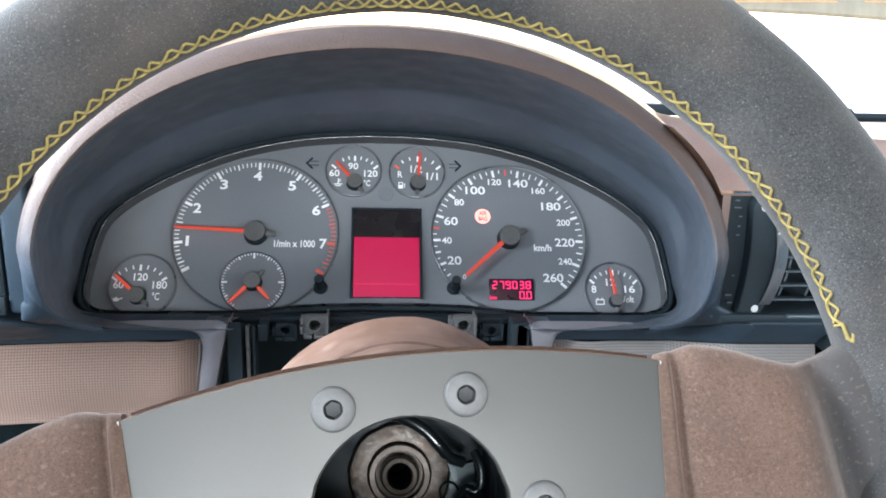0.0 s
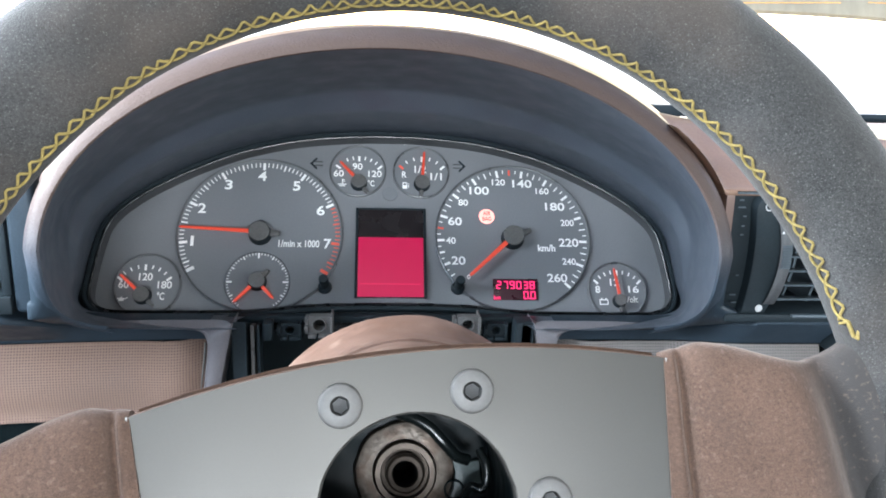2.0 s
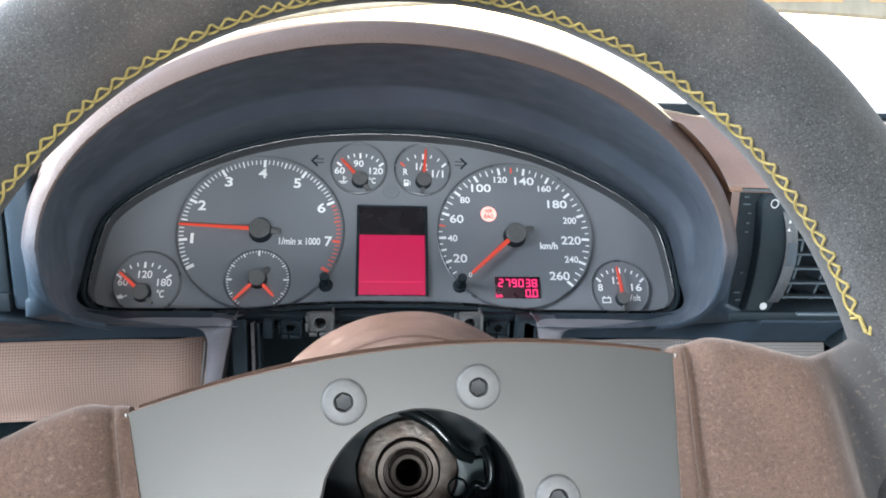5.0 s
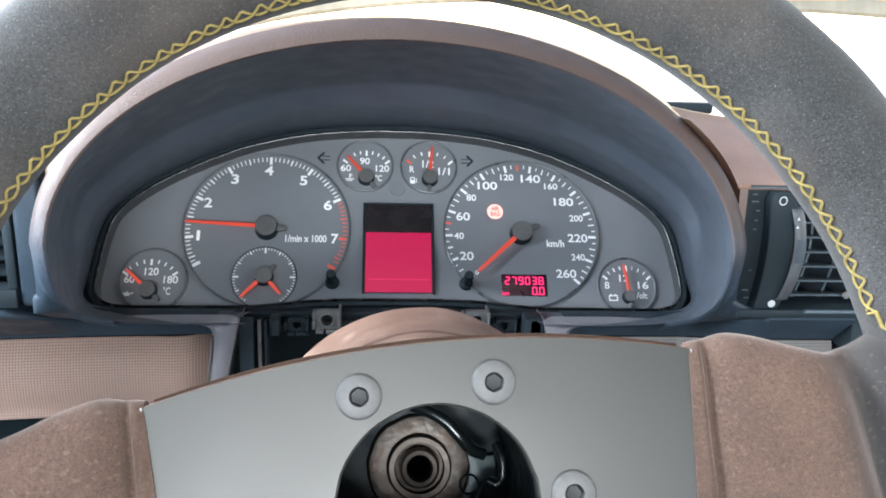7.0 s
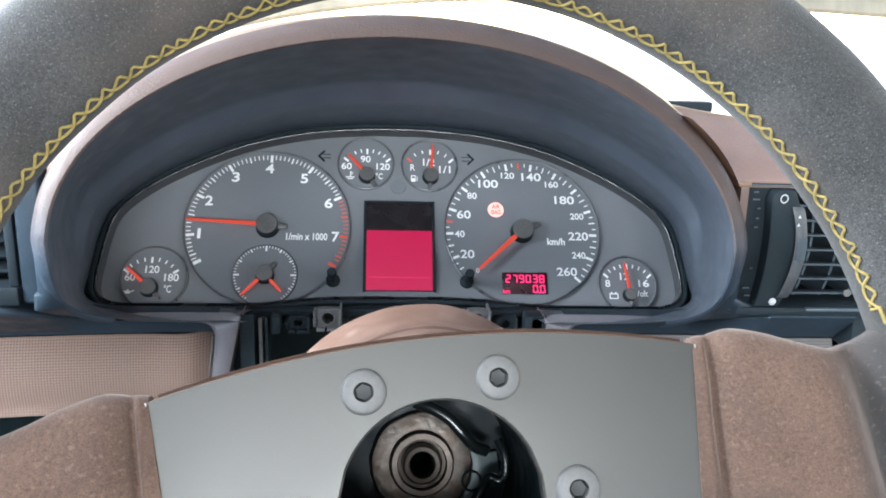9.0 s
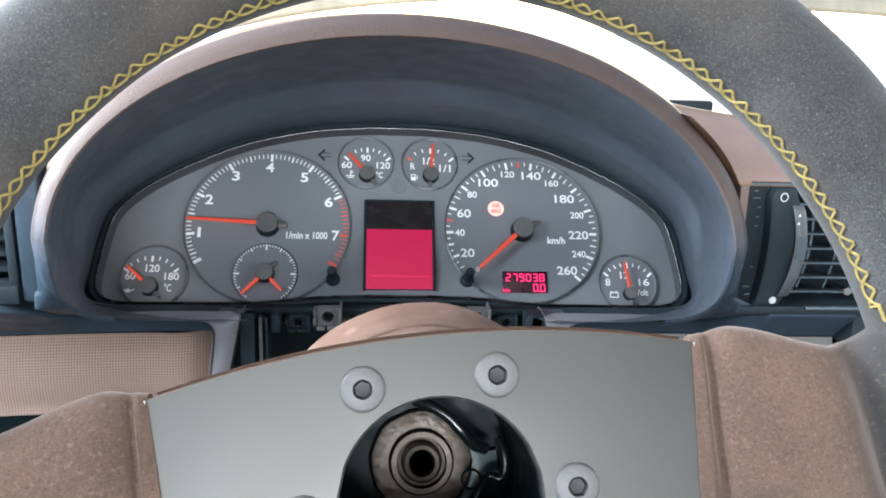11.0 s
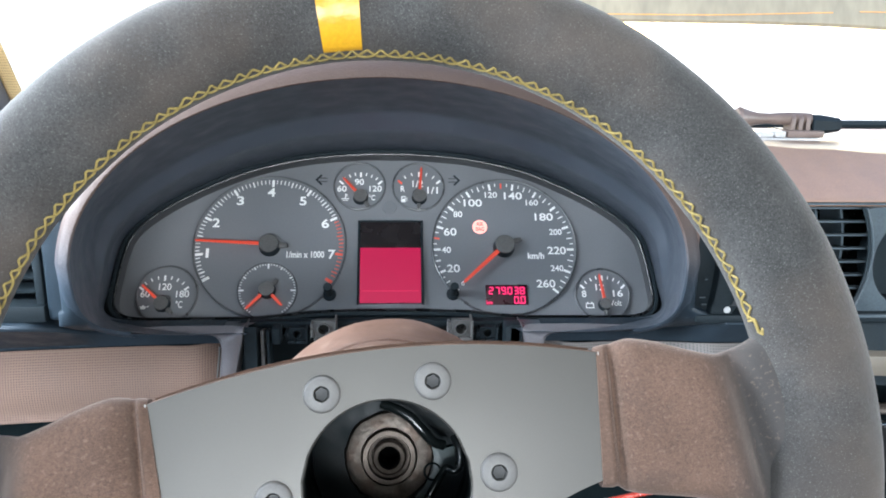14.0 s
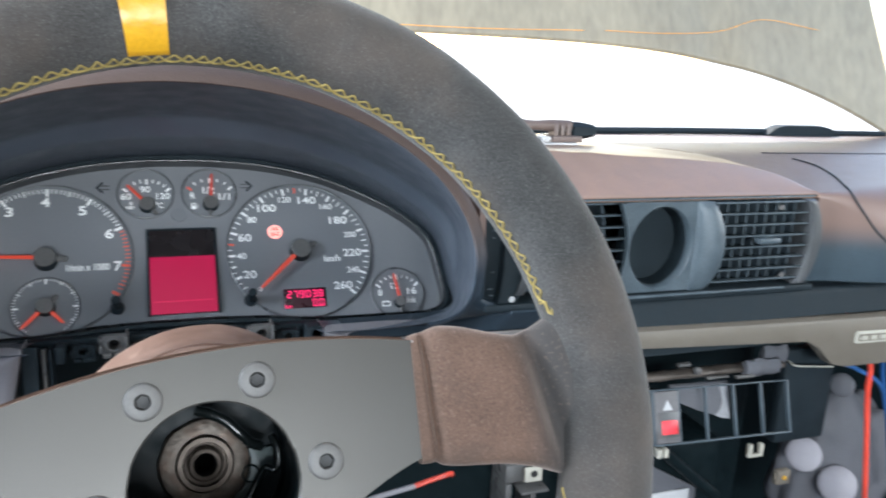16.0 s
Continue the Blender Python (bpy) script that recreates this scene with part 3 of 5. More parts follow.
part("battery_symbol", merged(box(0.2290, 0.2350, -0.0478, -0.0472, 0.0004, 0.0008), box(0.2290, 0.2350, -0.0446, -0.0440, 0.0004, 0.0008), box(0.2290, 0.2296, -0.0474, -0.0444, 0.0004, 0.0008),
                              box(0.2344, 0.2350, -0.0474, -0.0444, 0.0004, 0.0008), box(0.2300, 0.2310, -0.0440, -0.0432, 0.0004, 0.0008), box(0.2330, 0.2340, -0.0440, -0.0432, 0.0004, 0.0008)), M_WHITE, volt)

# centre display
lcd = part("display_screen", box(0.0654, 0.1098, -0.0433, 0.0193, -0.001, 0.0004), M_LCD_DARK, cluster, "tall display, dark above and lit magenta red below")
part("lit_area", box(0.0656, 0.1096, -0.0431, -0.0010, 0.0004, 0.0008), M_LCD, lcd, "glowing magenta red field")
part("display_line", box(0.0672, 0.1078, -0.0345, -0.0339, 0.0008, 0.0010), M_LCD_LINE, lcd)
part("display_frame", merged(box(0.0636, 0.0653, -0.0440, 0.0205, -0.001, 0.0016, 0.0004), box(0.1099, 0.1116, -0.0440, 0.0205, -0.001, 0.0016, 0.0004),
                             box(0.0653, 0.1099, 0.0194, 0.0205, -0.001, 0.0016, 0.0004)), M_BLACK, lcd)
for cx, s in ((0.0355, -1), (0.1360, 1)):
    head = [(0.0046, 0.0), (0.0002, 0.0045), (-0.0006, 0.0036), (0.0028, 0.0), (-0.0006, -0.0036), (0.0002, -0.0045)]
    pts = [(cx + s * x, 0.0546 + y) for x, y in head]
    ar = part("indicator_arrow", prism(pts if s < 0 else pts[::-1], -0.0012, -0.0006), M_BLACK, cluster, "unlit black indicator arrow")
    part("tail", merged(*[box(min(cx - s * 0.0044, cx + s * 0.0012), max(cx - s * 0.0044, cx + s * 0.0012), 0.0546 + y - 0.0004, 0.0546 + y + 0.0004, -0.0012, -0.0008) for y in (0.0014, -0.0014)]), M_RING, ar, "dim tail bars")
part("round_emblem", lathe([(0.0001, -0.0006), (0.0052, -0.0006), (0.0055, -0.0012)], 32, 0.0868, 0.0323), M_DIAL, cluster, "faint round emblem")
for kx, ky, lean in ((0.0440, -0.0362, 0), (0.1327, -0.0362, 0)):
    kn = part("reset_knob", lathe([(0.0048, -0.001), (0.0042, 0.0015), (0.0026, 0.0025), (0.0023, 0.011), (0.0030, 0.0115), (0.0031, 0.0170), (0.0027, 0.0180), (0.0001, 0.0180)], 24),
              M_BLACK, cluster, "black push knob", m=pose(kx, ky, 0))

# ---- steering wheel ----
WHEEL = pose(0.0882, -0.343, 0.9165, 65.7, 0, 0) @ pose(0, 0, 0, 0, 0, 6)
wheel = thing("steering_wheel", WHEEL, "black and brown suede sports steering wheel with yellow stitching", "steering wheel")
RC, RM, RA, RB = 0.0152, 0.1420, 0.0173, 0.0160


def rim_point(theta, phi, grow=0.0):
    """theta round the wheel, phi round the tube from the inside towards the driver."""
    r = RM - (RA + grow) * math.cos(phi)
    return Vector((r * math.cos(theta), RC + r * math.sin(theta), (RB + grow) * math.sin(phi)))


def rim_bit(t0, t1, n, grow=0.0, closed=False):
    rings = [[rim_point(t0 + (t1 - t0) * i / n, 2 * math.pi * k / 40, grow + (0.0003 * noise.noise((i * 0.13, k * 0.3, 1.0)) if not grow else 0)) for k in range(40)] for i in range(n + (0 if closed else 1))]
    if closed:
        rings.append(rings[0])
    bm = loft(rings, cap0=not closed, cap1=not closed)
    bmesh.ops.remove_doubles(bm, verts=bm.verts, dist=1e-6)
    return bm


rim = part("rim", rim_bit(0, 2 * math.pi, 240, closed=True), M_SUEDE, wheel, "worn black suede rim")
part("centre_stripe", loft([[rim_point(radians(87.1 + 5.8 * i / 12), radians(13 + 280 * k / 40), 0.0006 if 0 < k < 40 else -0.0005) for k in range(41)] for i in range(13)], closed=False), M_YELLOW, wheel, "yellow leather centre stripe")

T0, T1 = radians(10.4), math.pi - math.atan2(0.0182, 0.1222)
COUNT = 37
ZIGZAG = ((0.0, 3.8), (0.14, 4.8), (0.27, 8.2), (0.40, 12.8), (0.50, 16.2), (0.57, 15.8), (0.66, 12.0), (0.78, 7.6), (0.90, 4.8))


def thread(t0, t1, count, wobble):
    """Two threads that zigzag across the seam in opposite step, crossing at every stitch."""
    runs = []
    for strand, shift in ((0, 0.0), (1, 0.5)):
        pts = []
        for k in range(count):
            for f, up in ZIGZAG:
                g = k + f + shift
                w = 0.15 * noise.noise((g * 1.7, strand * 9.0, wobble))
                lift = 0.0003 + (0.0004 if strand else 0.0) * math.sin(math.pi * min(1.0, (up - 3.8) / 12.4))
                pts.append(rim_point(t0 + (t1 - t0) * min(g + w, count) / count, radians(up * (1 + w)), lift))
        runs.append(pts)
    return merged(*[tube(r, 0.00040, 6) for r in runs])


part("stitching", thread(T1, T0, COUNT, 1.0), M_THREAD, wheel, "yellow cross stitching along the inner rim")
for s in (1, -1):
    ta, tb = (radians(-20.5), radians(-62)) if s > 0 else (radians(200.5), radians(242))
    part("stitching", thread(ta, tb, 9, 2.0), M_THREAD, wheel, "yellow cross stitching below the spoke")
for th in (T0, T1):
    a = rim_point(th, radians(15), 0.0002)
    s = 1 if th == T0 else -1
    part("stitch_end", merged(tube([a, a + Vector((0.0005 * s, -0.004, 0.0006)), a + Vector((0.0028 * s, -0.0055, 0.001))], 0.0006, 6), tube([a + Vector((0.003 * s, 0.001, 0.002)), a + Vector((0.0012 * s, -0.005, 0.001))], 0.0006, 6)), M_THREAD, wheel, "knotted yellow thread end")


def spoke_plate():
    top = [(0.0715 * k / 12, 0.0336 + 0.0089 * (1 - (k / 12) ** 2)) for k in range(12, -13, -1)]
    left = [(-0.0714, 0.012), (-0.0712, -0.0060)]
    low = [(-0.0710 + 0.0256 * k / 6, -0.0062 - 0.0085 * (k / 6) ** 1.4) for k in range(1, 7)]
    neck = [(-0.0400, -0.0200), (-0.0340, -0.0290), (-0.0260, -0.0420), (-0.0200, -0.0600), (-0.0180, -0.0850)]
    half = top + left + low + neck
    right = [(-x, y) for x, y in (neck[::-1] + low[::-1] + left[::-1])]
    outer = half + right
    bm = bmesh.new()
    n = len(outer)
    hole = []
    for x, y in outer:
        a = math.atan2(y, x)
        hole.append((0.0262 * math.cos(a), 0.0262 * math.sin(a)))
    flat = [(x * 0.997, y * 0.992) for x, y in outer]
    top_levels = [(flat, 0.0), ([(x * 1.02, y * 1.02) for x, y in hole], 0.0), (hole, -0.0005), (hole, -0.0045)]
    edge_levels = [(outer, -0.0050), (outer, -0.0006), (flat, 0.0)]
    build = lambda levels: loft([[(x, y, h) for x, y in pts] for pts, h in levels])
    return build(top_levels), build(edge_levels)


plate_top, plate_edge = spoke_plate()
plate = part("spoke_plate", plate_top, M_ALU, wheel, "satin grey aluminium spoke plate", smooth=25)
part("plate_edge", plate_edge, M_EDGE, plate, "brown plate edge")
for s in (1, -1):
    part("end_edge", prism([(s * 0.0713, -0.0060), (s * 0.0717, -0.0060), (s * 0.0719, 0.0120), (s * 0.0718, 0.0334), (s * 0.0714, 0.0334), (s * 0.0715, 0.0120)][::s], -0.0040, 0.0004), M_BARE, plate, "bare bright end edge")
backing = [(0.0700 * k / 12, 0.0350 + 0.0086 * (1 - (k / 12) ** 2)) for k in range(12, -13, -1)] + [(-0.066, 0.028), (-0.02, 0.0365), (0.02, 0.0365), (0.066, 0.028)]
part("backing_plate", prism(backing, -0.0082, -0.0052), M_EDGE, plate, "brown edged backing")
for k in range(6):
    a = radians(60 * k)
    m = pose(0.035 * math.cos(a), 0.035 * math.sin(a), 0.0, 0, 0, 17 * k)
    sc = part("bolt", lathe([(0.0023, 0.0012), (0.0026, 0.0016), (0.0050, 0.0016), (0.0055, 0.0013), (0.0059, 0.0006), (0.0060, -0.001)], 40), M_STEEL, wheel, "countersunk hexagon socket bolt", m=m)
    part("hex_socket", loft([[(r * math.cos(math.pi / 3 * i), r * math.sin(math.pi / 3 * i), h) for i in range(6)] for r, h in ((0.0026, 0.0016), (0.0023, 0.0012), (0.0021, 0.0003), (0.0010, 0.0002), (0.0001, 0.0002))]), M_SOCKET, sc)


def spoke_cover(s):
    """Sleeve from the plate's end into the rim; s: +1 or -1."""
    stations = [(0.0710, 0.0350, -0.0088, 0.0038), (0.0722, 0.0353, -0.0090, 0.0044), (0.0742, 0.0356, -0.0092, 0.0052), (0.0762, 0.0356, -0.0092, 0.0048), (0.0785, 0.0362, -0.0110, 0.0066), (0.0830, 0.0366, -0.0125, 0.0085),
                (0.0920, 0.0344, -0.0145, 0.0098), (0.1010, 0.0310, -0.0168, 0.0104), (0.1100, 0.0284, -0.0200, 0.0110), (0.1150, 0.0290, -0.0225, 0.0098), (0.1190, 0.0300, -0.0245, 0.0086),
                (0.1250, 0.0325, -0.0290, 0.0096), (0.1320, 0.0370, -0.0330, 0.0108), (0.1400, 0.0400, -0.0350, 0.0080)]
    path = smooth_path([(x, t, b) for x, t, b, h in stations], 9)
    thick = [v.z for v in smooth_path([(x, 0, h) for x, t, b, h in stations], 9)]
    rings = []
    for v, hh in zip(path, thick):
        ring = []
        for k in range(108):
            a = 2 * math.pi * k / 108
            c, si = math.cos(a), math.sin(a)
            y = (v.y + v.z) / 2 + (v.y - v.z) / 2 * math.copysign(abs(c) ** (0.22 + 0.33 * max(0.0, min(1.0, (v.x - 0.074) / 0.012))), c)
            z = -0.003 + hh * math.copysign(abs(si) ** 0.7, si) + 0.0006 * noise.noise((v.x * 90, y * 90, 3 * s))
            crease = 0.1176 - 0.21 * (y - 0.010)
            z -= (0.0066 * math.exp(-((v.x - crease) / (0.0072 if v.x < crease else 0.0034)) ** 2) + 0.0022 * math.exp(-((v.x - 0.0770 + 0.06 * y) / 0.0013) ** 2)) * max(0.0, si)
            lean = 0.09 * (0.0336 - y) * max(0.0, min(1.0, (0.096 - v.x) / 0.022))
            ring.append((s * (v.x - lean), y, z))
        rings.append(ring)
    return loft(rings, cap0=True, cap1=True)


for s in (1, -1):
    part("spoke_cover", spoke_cover(s), M_BROWN, wheel, "worn brown suede spoke cover")

# ---- steering column ----
column = thing("steering_column", WHEEL @ pose(0, 0, -0.01, 0, 0, -6), "brown boot and oily steel hub of the steering column behind the wheel", "steering column")
prof = [(0.0405, 0.0045), (0.0430, -0.010), (0.0440, -0.0105), (0.0462, -0.026), (0.0470, -0.0265), (0.0500, -0.048), (0.0545, -0.064), (0.0575, -0.074), (0.0580, -0.080), (0.0565, -0.088), (0.0500, -0.094), (0.0450, -0.1), (0.0440, -0.23)]
rings = []
for i, (r, h) in enumerate(prof):
    rings.append([((r + 0.0006 * noise.noise((math.cos(2 * math.pi * k / 72) * 3, math.sin(2 * math.pi * k / 72) * 3, i * 0.7))) * math.cos(2 * math.pi * k / 72),
                   (r + 0.0006 * noise.noise((math.cos(2 * math.pi * k / 72) * 3, math.sin(2 * math.pi * k / 72) * 3, i * 0.7))) * math.sin(2 * math.pi * k / 72), h) for k in range(72)])
part("boot", loft(rings), M_BOOT, column, "creased brown boot")
part("hub_adapter", lathe([(0.0395, 0.0050), (0.0268, 0.0050), (0.0275, -0.010), (0.0300, -0.03), (0.0320, -0.0795), (0.0180, -0.080)], 64), M_TEAL, column, "teal-black hub adapter")
rings = []
for r, h in ((0.0180, -0.0840), (0.0188, -0.0800), (0.0186, -0.0775), (0.0178, -0.0764), (0.0150, -0.0760), (0.0118, -0.0762), (0.0116, -0.0785)):
    ring = []
    for k in range(96):
        a = 2 * math.pi * k / 96
        e = (r - 0.0150) / 0.0036 if r > 0.0150 else 0.0
        ring.append(((r + e * 0.0008 * noise.noise((math.cos(a) * 4, math.sin(a) * 4, 7.0))) * math.cos(a), (r + e * 0.0008 * noise.noise((math.cos(a) * 4, math.sin(a) * 4, 7.0))) * math.sin(a), h + 0.0003 * noise.noise((math.cos(a) * r * 500, math.sin(a) * r * 500, 2.0))))
    rings.append(ring)
flange = part("hub_flange", loft(rings), M_IRON, column, "oily cast iron hub flange")
part("flange_hole", lathe([(0.0038, -0.0750), (0.0034, -0.0746), (0.0030, -0.0750), (0.0029, -0.0780), (0.0001, -0.0785)], 24), M_TEAL, column, m=pose(0.0180, -0.0062, 0.0))
part("hub_nut", lathe([(0.0117, -0.079), (0.0115, -0.0735), (0.0108, -0.0725), (0.0090, -0.0727), (0.0086, -0.0765), (0.0072, -0.0768)], 48), M_BORE, column, "worn steel hub nut")
part("shaft_end", lathe([(0.0074, -0.0790), (0.0070, -0.0722), (0.0062, -0.0714), (0.0048, -0.0718), (0.0044, -0.0740), (0.0043, -0.0742)], 48), M_BORE, column, "bored steel shaft end")
# Black wall holds the bore's inner shade; the shaft itself is steel.
part("bore", lathe([(0.0044, -0.0738), (0.0043, -0.1150), (0.0001, -0.1155)], 32), M_BLACK, column)
wires = (([(-0.0030, 0.0222, -0.066), (0.0030, 0.0200, -0.064), (0.0085, 0.0168, -0.063), (0.0135, 0.0115, -0.063), (0.0178, 0.0070, -0.065), (0.0222, 0.0052, -0.067)], 0.0021),
         ([(0.0262, 0.0090, -0.066), (0.0283, 0.0040, -0.064), (0.0284, -0.0020, -0.064), (0.0262, -0.0046, -0.064), (0.0228, -0.0038, -0.065), (0.0188, -0.0095, -0.063), (0.0152, -0.0152, -0.063), (0.0110, -0.0205, -0.065)], 0.0016))
for pts, r in wires:
    part("wire", tube(smooth_path(pts, 6), r, 12), M_GLOSS, column, "gloss black wire looped inside the hub")
ledge = [(0.0085, 0.0150), (0.0150, 0.0108), (0.0195, 0.0062), (0.0230, 0.0034), (0.0274, 0.0042), (0.0282, -0.0042), (0.0232, -0.0040), (0.0205, -0.0080), (0.0165, -0.0142), (0.0120, -0.0185),
         (0.0105, -0.0160), (0.0150, -0.0115), (0.0178, -0.0060), (0.0186, 0.0), (0.0170, 0.0070), (0.0130, 0.0120), (0.0070, 0.0155)]
part("adapter_ledge", prism(ledge[::-1], -0.0830, -0.0758, 0.0004), M_LEDGE, column, "grey-teal machined ledge")

# ---- binnacle hood round the cluster ----
def round_hood(i, n=160):
    """Cosine and sine for one of n points round the hood; below, they crowd towards the corners."""
    t = 2 * math.pi * i / n
    c, q = math.cos(t), math.sin(t)
    if q < 0:
        u = (-q) ** 0.75
        q = -u * u
        c = math.copysign(math.sqrt(max(0.0, 1 - q * q)), c)
    return c, q


def lip_point(c, q, grow=0.0, rise=0.0, back=0.0, drop=0.0):
    """On the hood's front outline: an ellipse above, squarer below, its lower edge drawn back to the cluster's foot."""
    if q >= 0:
        v = (0.1066 + rise) * q
        return Vector((0.0854 + (0.1745 + grow) * c, -0.1305 + back + v * 0.3007, 0.925 + v * 0.9537))
    d = abs(q) ** 0.4
    w = 0.1745 + 0.009 * d * d + grow * (1 - 0.6 * d)
    return Vector((0.0854 + w * math.copysign(abs(c) ** 0.3, c), -0.1305 + back * (1 - d) + 0.0570 * d ** 2.2, 0.925 - (0.0640 + drop) * d))


def lip_ring(grow=0.0, rise=0.0, back=0.0, drop=0.0, n=160):
    return [lip_point(*round_hood(i, n), grow, rise, back, drop) for i in range(n)]


hood = thing("binnacle_hood", Matrix.Identity(4), "grained navy black plastic hood arched over the instrument cluster", "binnacle hood")
face_edge = [Vector((x, v, 0.0018)) for x, v in outline]
polar = sorted((math.atan2(p.y + 0.012, p.x - 0.0866) % (2 * math.pi), i) for i, p in enumerate(face_edge))


def face_ring(grow=0.0070):
    """The cluster's outline, widened, one point for each point of the lip."""
    out = []
    for i in range(160):
        c, q = round_hood(i)
        p = 1.0 if q >= 0 else 0.40
        want = math.atan2((0.0836 if q >= 0 else 0.0430) * math.copysign(abs(q) ** p, q), 0.1890 * math.copysign(abs(c) ** p, c)) % (2 * math.pi)
        k = next((n for n, (a, _) in enumerate(polar) if a >= want), 0)
        (a0, i0), (a1, i1) = polar[k - 1], polar[k]
        f = ((want - a0) % (2 * math.pi)) / max(1e-6, (a1 - a0) % (2 * math.pi))
        v = face_edge[i0].lerp(face_edge[i1], f)
        d = Vector((v.x - 0.0866, (v.y + 0.010) * 2.2, 0)).normalized()
        v = CLUSTER @ Vector((v.x + d.x * grow, v.y + d.y * grow, v.z + 0.010 * max(0.0, min(1.0, (-v.y - 0.030) / 0.020))))
        out.append(v)
    return out


r_face = face_ring()
r_lip = lip_ring()
gap = lambda c: -0.010 < c.x < 0.178 and c.z < 0.90


def blend(t, bulge):
    out = []
    for p, q in zip(r_face, r_lip):
        v = p.lerp(q, t)
        d = v - Vector((0.0855, v.y, 0.915))
        k = max(0.0, min(1.0, (v.z - 0.885) / 0.05))
        out.append(v + d.normalized() * bulge * k)
    return out


inner = [r_face] + [blend(t, b) for t, b in ((0.05, 0.0001), (0.14, 0.0004), (0.24, 0.0008), (0.285, 0.0011), (0.298, 0.0015), (0.310, 0.0026), (0.338, 0.0062), (0.366, 0.0098), (0.375, 0.0107), (0.384, 0.0111), (0.395, 0.0112),
                                             (0.43, 0.0111), (0.52, 0.0100), (0.66, 0.0072), (0.80, 0.0042), (0.92, 0.0014))] + [r_lip]
part("inner_shroud", loft(inner, skip=gap), M_NAVY, hood, "matt navy black inner surface")
o1 = lip_ring(0.0010, 0.0008, -0.0012, 0.0006)
o2 = lip_ring(0.0050, 0.0044, -0.0004, 0.0020)
o3 = lip_ring(0.0095, 0.0084, 0.0040, 0.0034)
o4 = lip_ring(0.0130, 0.0118, 0.0140, 0.0040)
part("lip", loft([r_lip, o1, o2, o3, o4], skip=lambda c: gap(c) or (abs(c.x - 0.0854) < 0.160 and c.z < 0.880)), M_LIP, hood, "rounded satin lip")


def back_ring(y0, z0, tilt, a, up):
    t = radians(tilt)
    return [Vector((0.0854 + a * math.cos(2 * math.pi * i / 160), y0 + up * math.sin(2 * math.pi * i / 160) * math.sin(t), z0 + up * math.sin(2 * math.pi * i / 160) * math.cos(t))) for i in range(160)]


cover = [o4, back_ring(-0.0900, 0.9235, 15, 0.1960, 0.1195), back_ring(-0.0500, 0.922, 12, 0.2100, 0.1198), back_ring(-0.0100, 0.920, 9, 0.2200, 0.1190),
         back_ring(0.0500, 0.920, 4, 0.2260, 0.1060), back_ring(0.1200, 0.920, 0, 0.2280, 0.0760), back_ring(0.2000, 0.910, 0, 0.2200, 0.0400)]
part("outer_cover", loft(cover, skip=lambda c: c.z < (0.925 if c.y < -0.105 else 0.936)), M_PAD, hood, "brown-black vinyl outer cover")

# ---- feet of the hood, flaring into the rails ----
def ease(u):
    u = max(0.0, min(1.0, u))
    return u * u * (3 - 2 * u)


FOOT = ((0.0, 0.1884, -0.1150, 0.925), (0.42, 0.1884, -0.1150, 0.8930), (0.60, 0.2090, -0.1160, 0.8832), (0.72, 0.1960, -0.0930, 0.8722), (0.82, 0.1830, -0.0745, 0.8640), (1.0, 0.1755, -0.0700, 0.8615))


def hood_foot(s):
    """From the hood's lip down and out to the dashboard; s: +1 or -1."""
    rings = []
    for k in range(39):
        u = 0.95 * k / 38
        q = -u * u
        lip = lip_point(math.sqrt(1 - q * q), q)
        lx, ly, lz = lip.x - 0.0854, lip.y, lip.z
        a, b = next((a, b) for a, b in zip(FOOT, FOOT[1:]) if u <= b[0])
        f = ease((u - a[0]) / (b[0] - a[0]))
        ox, oy, oz = (a[j] + (b[j] - a[j]) * f for j in (1, 2, 3))
        if u < 0.42:
            oz = lz
        if s < 0:
            ox = min(ox, 0.1905)
        sink = 0.0045 * (1 - ease(u / 0.45)) + 0.0002
        mid = [(lx + (ox - lx) * g + 0.0030 * (1 - ease(u / 0.5)) * (1 - g), ly + (oy - ly) * g - 0.0025 * math.sin(math.pi * g) * (1 - ease((u - 0.5) / 0.3)) + sink * (1 - g), lz + (oz - lz) * g) for g in (0.0, 0.08, 0.2, 0.4, 0.6, 0.8, 0.93)]
        ring = mid + [(ox, oy + 0.0008, oz), (ox + 0.001, oy + 0.012, oz)]
        rings.append([(0.0854 + s * x, y, z) for x, y, z in ring])
    return loft(rings, closed=False)


for s in (1, -1):
    part("foot", hood_foot(s), M_DASHNAVY, hood, "smooth navy black foot")

# ---- dashboard ----


def along_x(profile, x0, x1, n=1):
    """A profile in y, z drawn out along x."""
    return loft([[(x0 + (x1 - x0) * i / n, y, z) for y, z in profile] for i in range(n + 1)], cap0=True, cap1=True)


def arc(cy, cz, r, a0, a1, n=6):
    return [(cy + r * math.cos(radians(a0 + (a1 - a0) * k / n)), cz + r * math.sin(radians(a0 + (a1 - a0) * k / n))) for k in range(n + 1)]


dash = thing("dashboard", Matrix.Identity(4), "brown-black padded dashboard with navy front and a tan trim strip", "dashboard")
TOP = [(0.46, 0.9415), (0.30, 0.9500), (0.20, 0.9562), (0.16, 0.9592), (0.12, 0.9630), (0.08, 0.9662), (0.060, 0.9672), (0.045, 0.9675), (0.030, 0.9670), (0.010, 0.9656), (-0.02, 0.9634), (-0.06, 0.9606)]
pad = TOP + arc(-0.1088, 0.9566, 0.0022, 88, 215) + [(-0.095, 0.9540), (0.0, 0.950), (0.46, 0.92)]
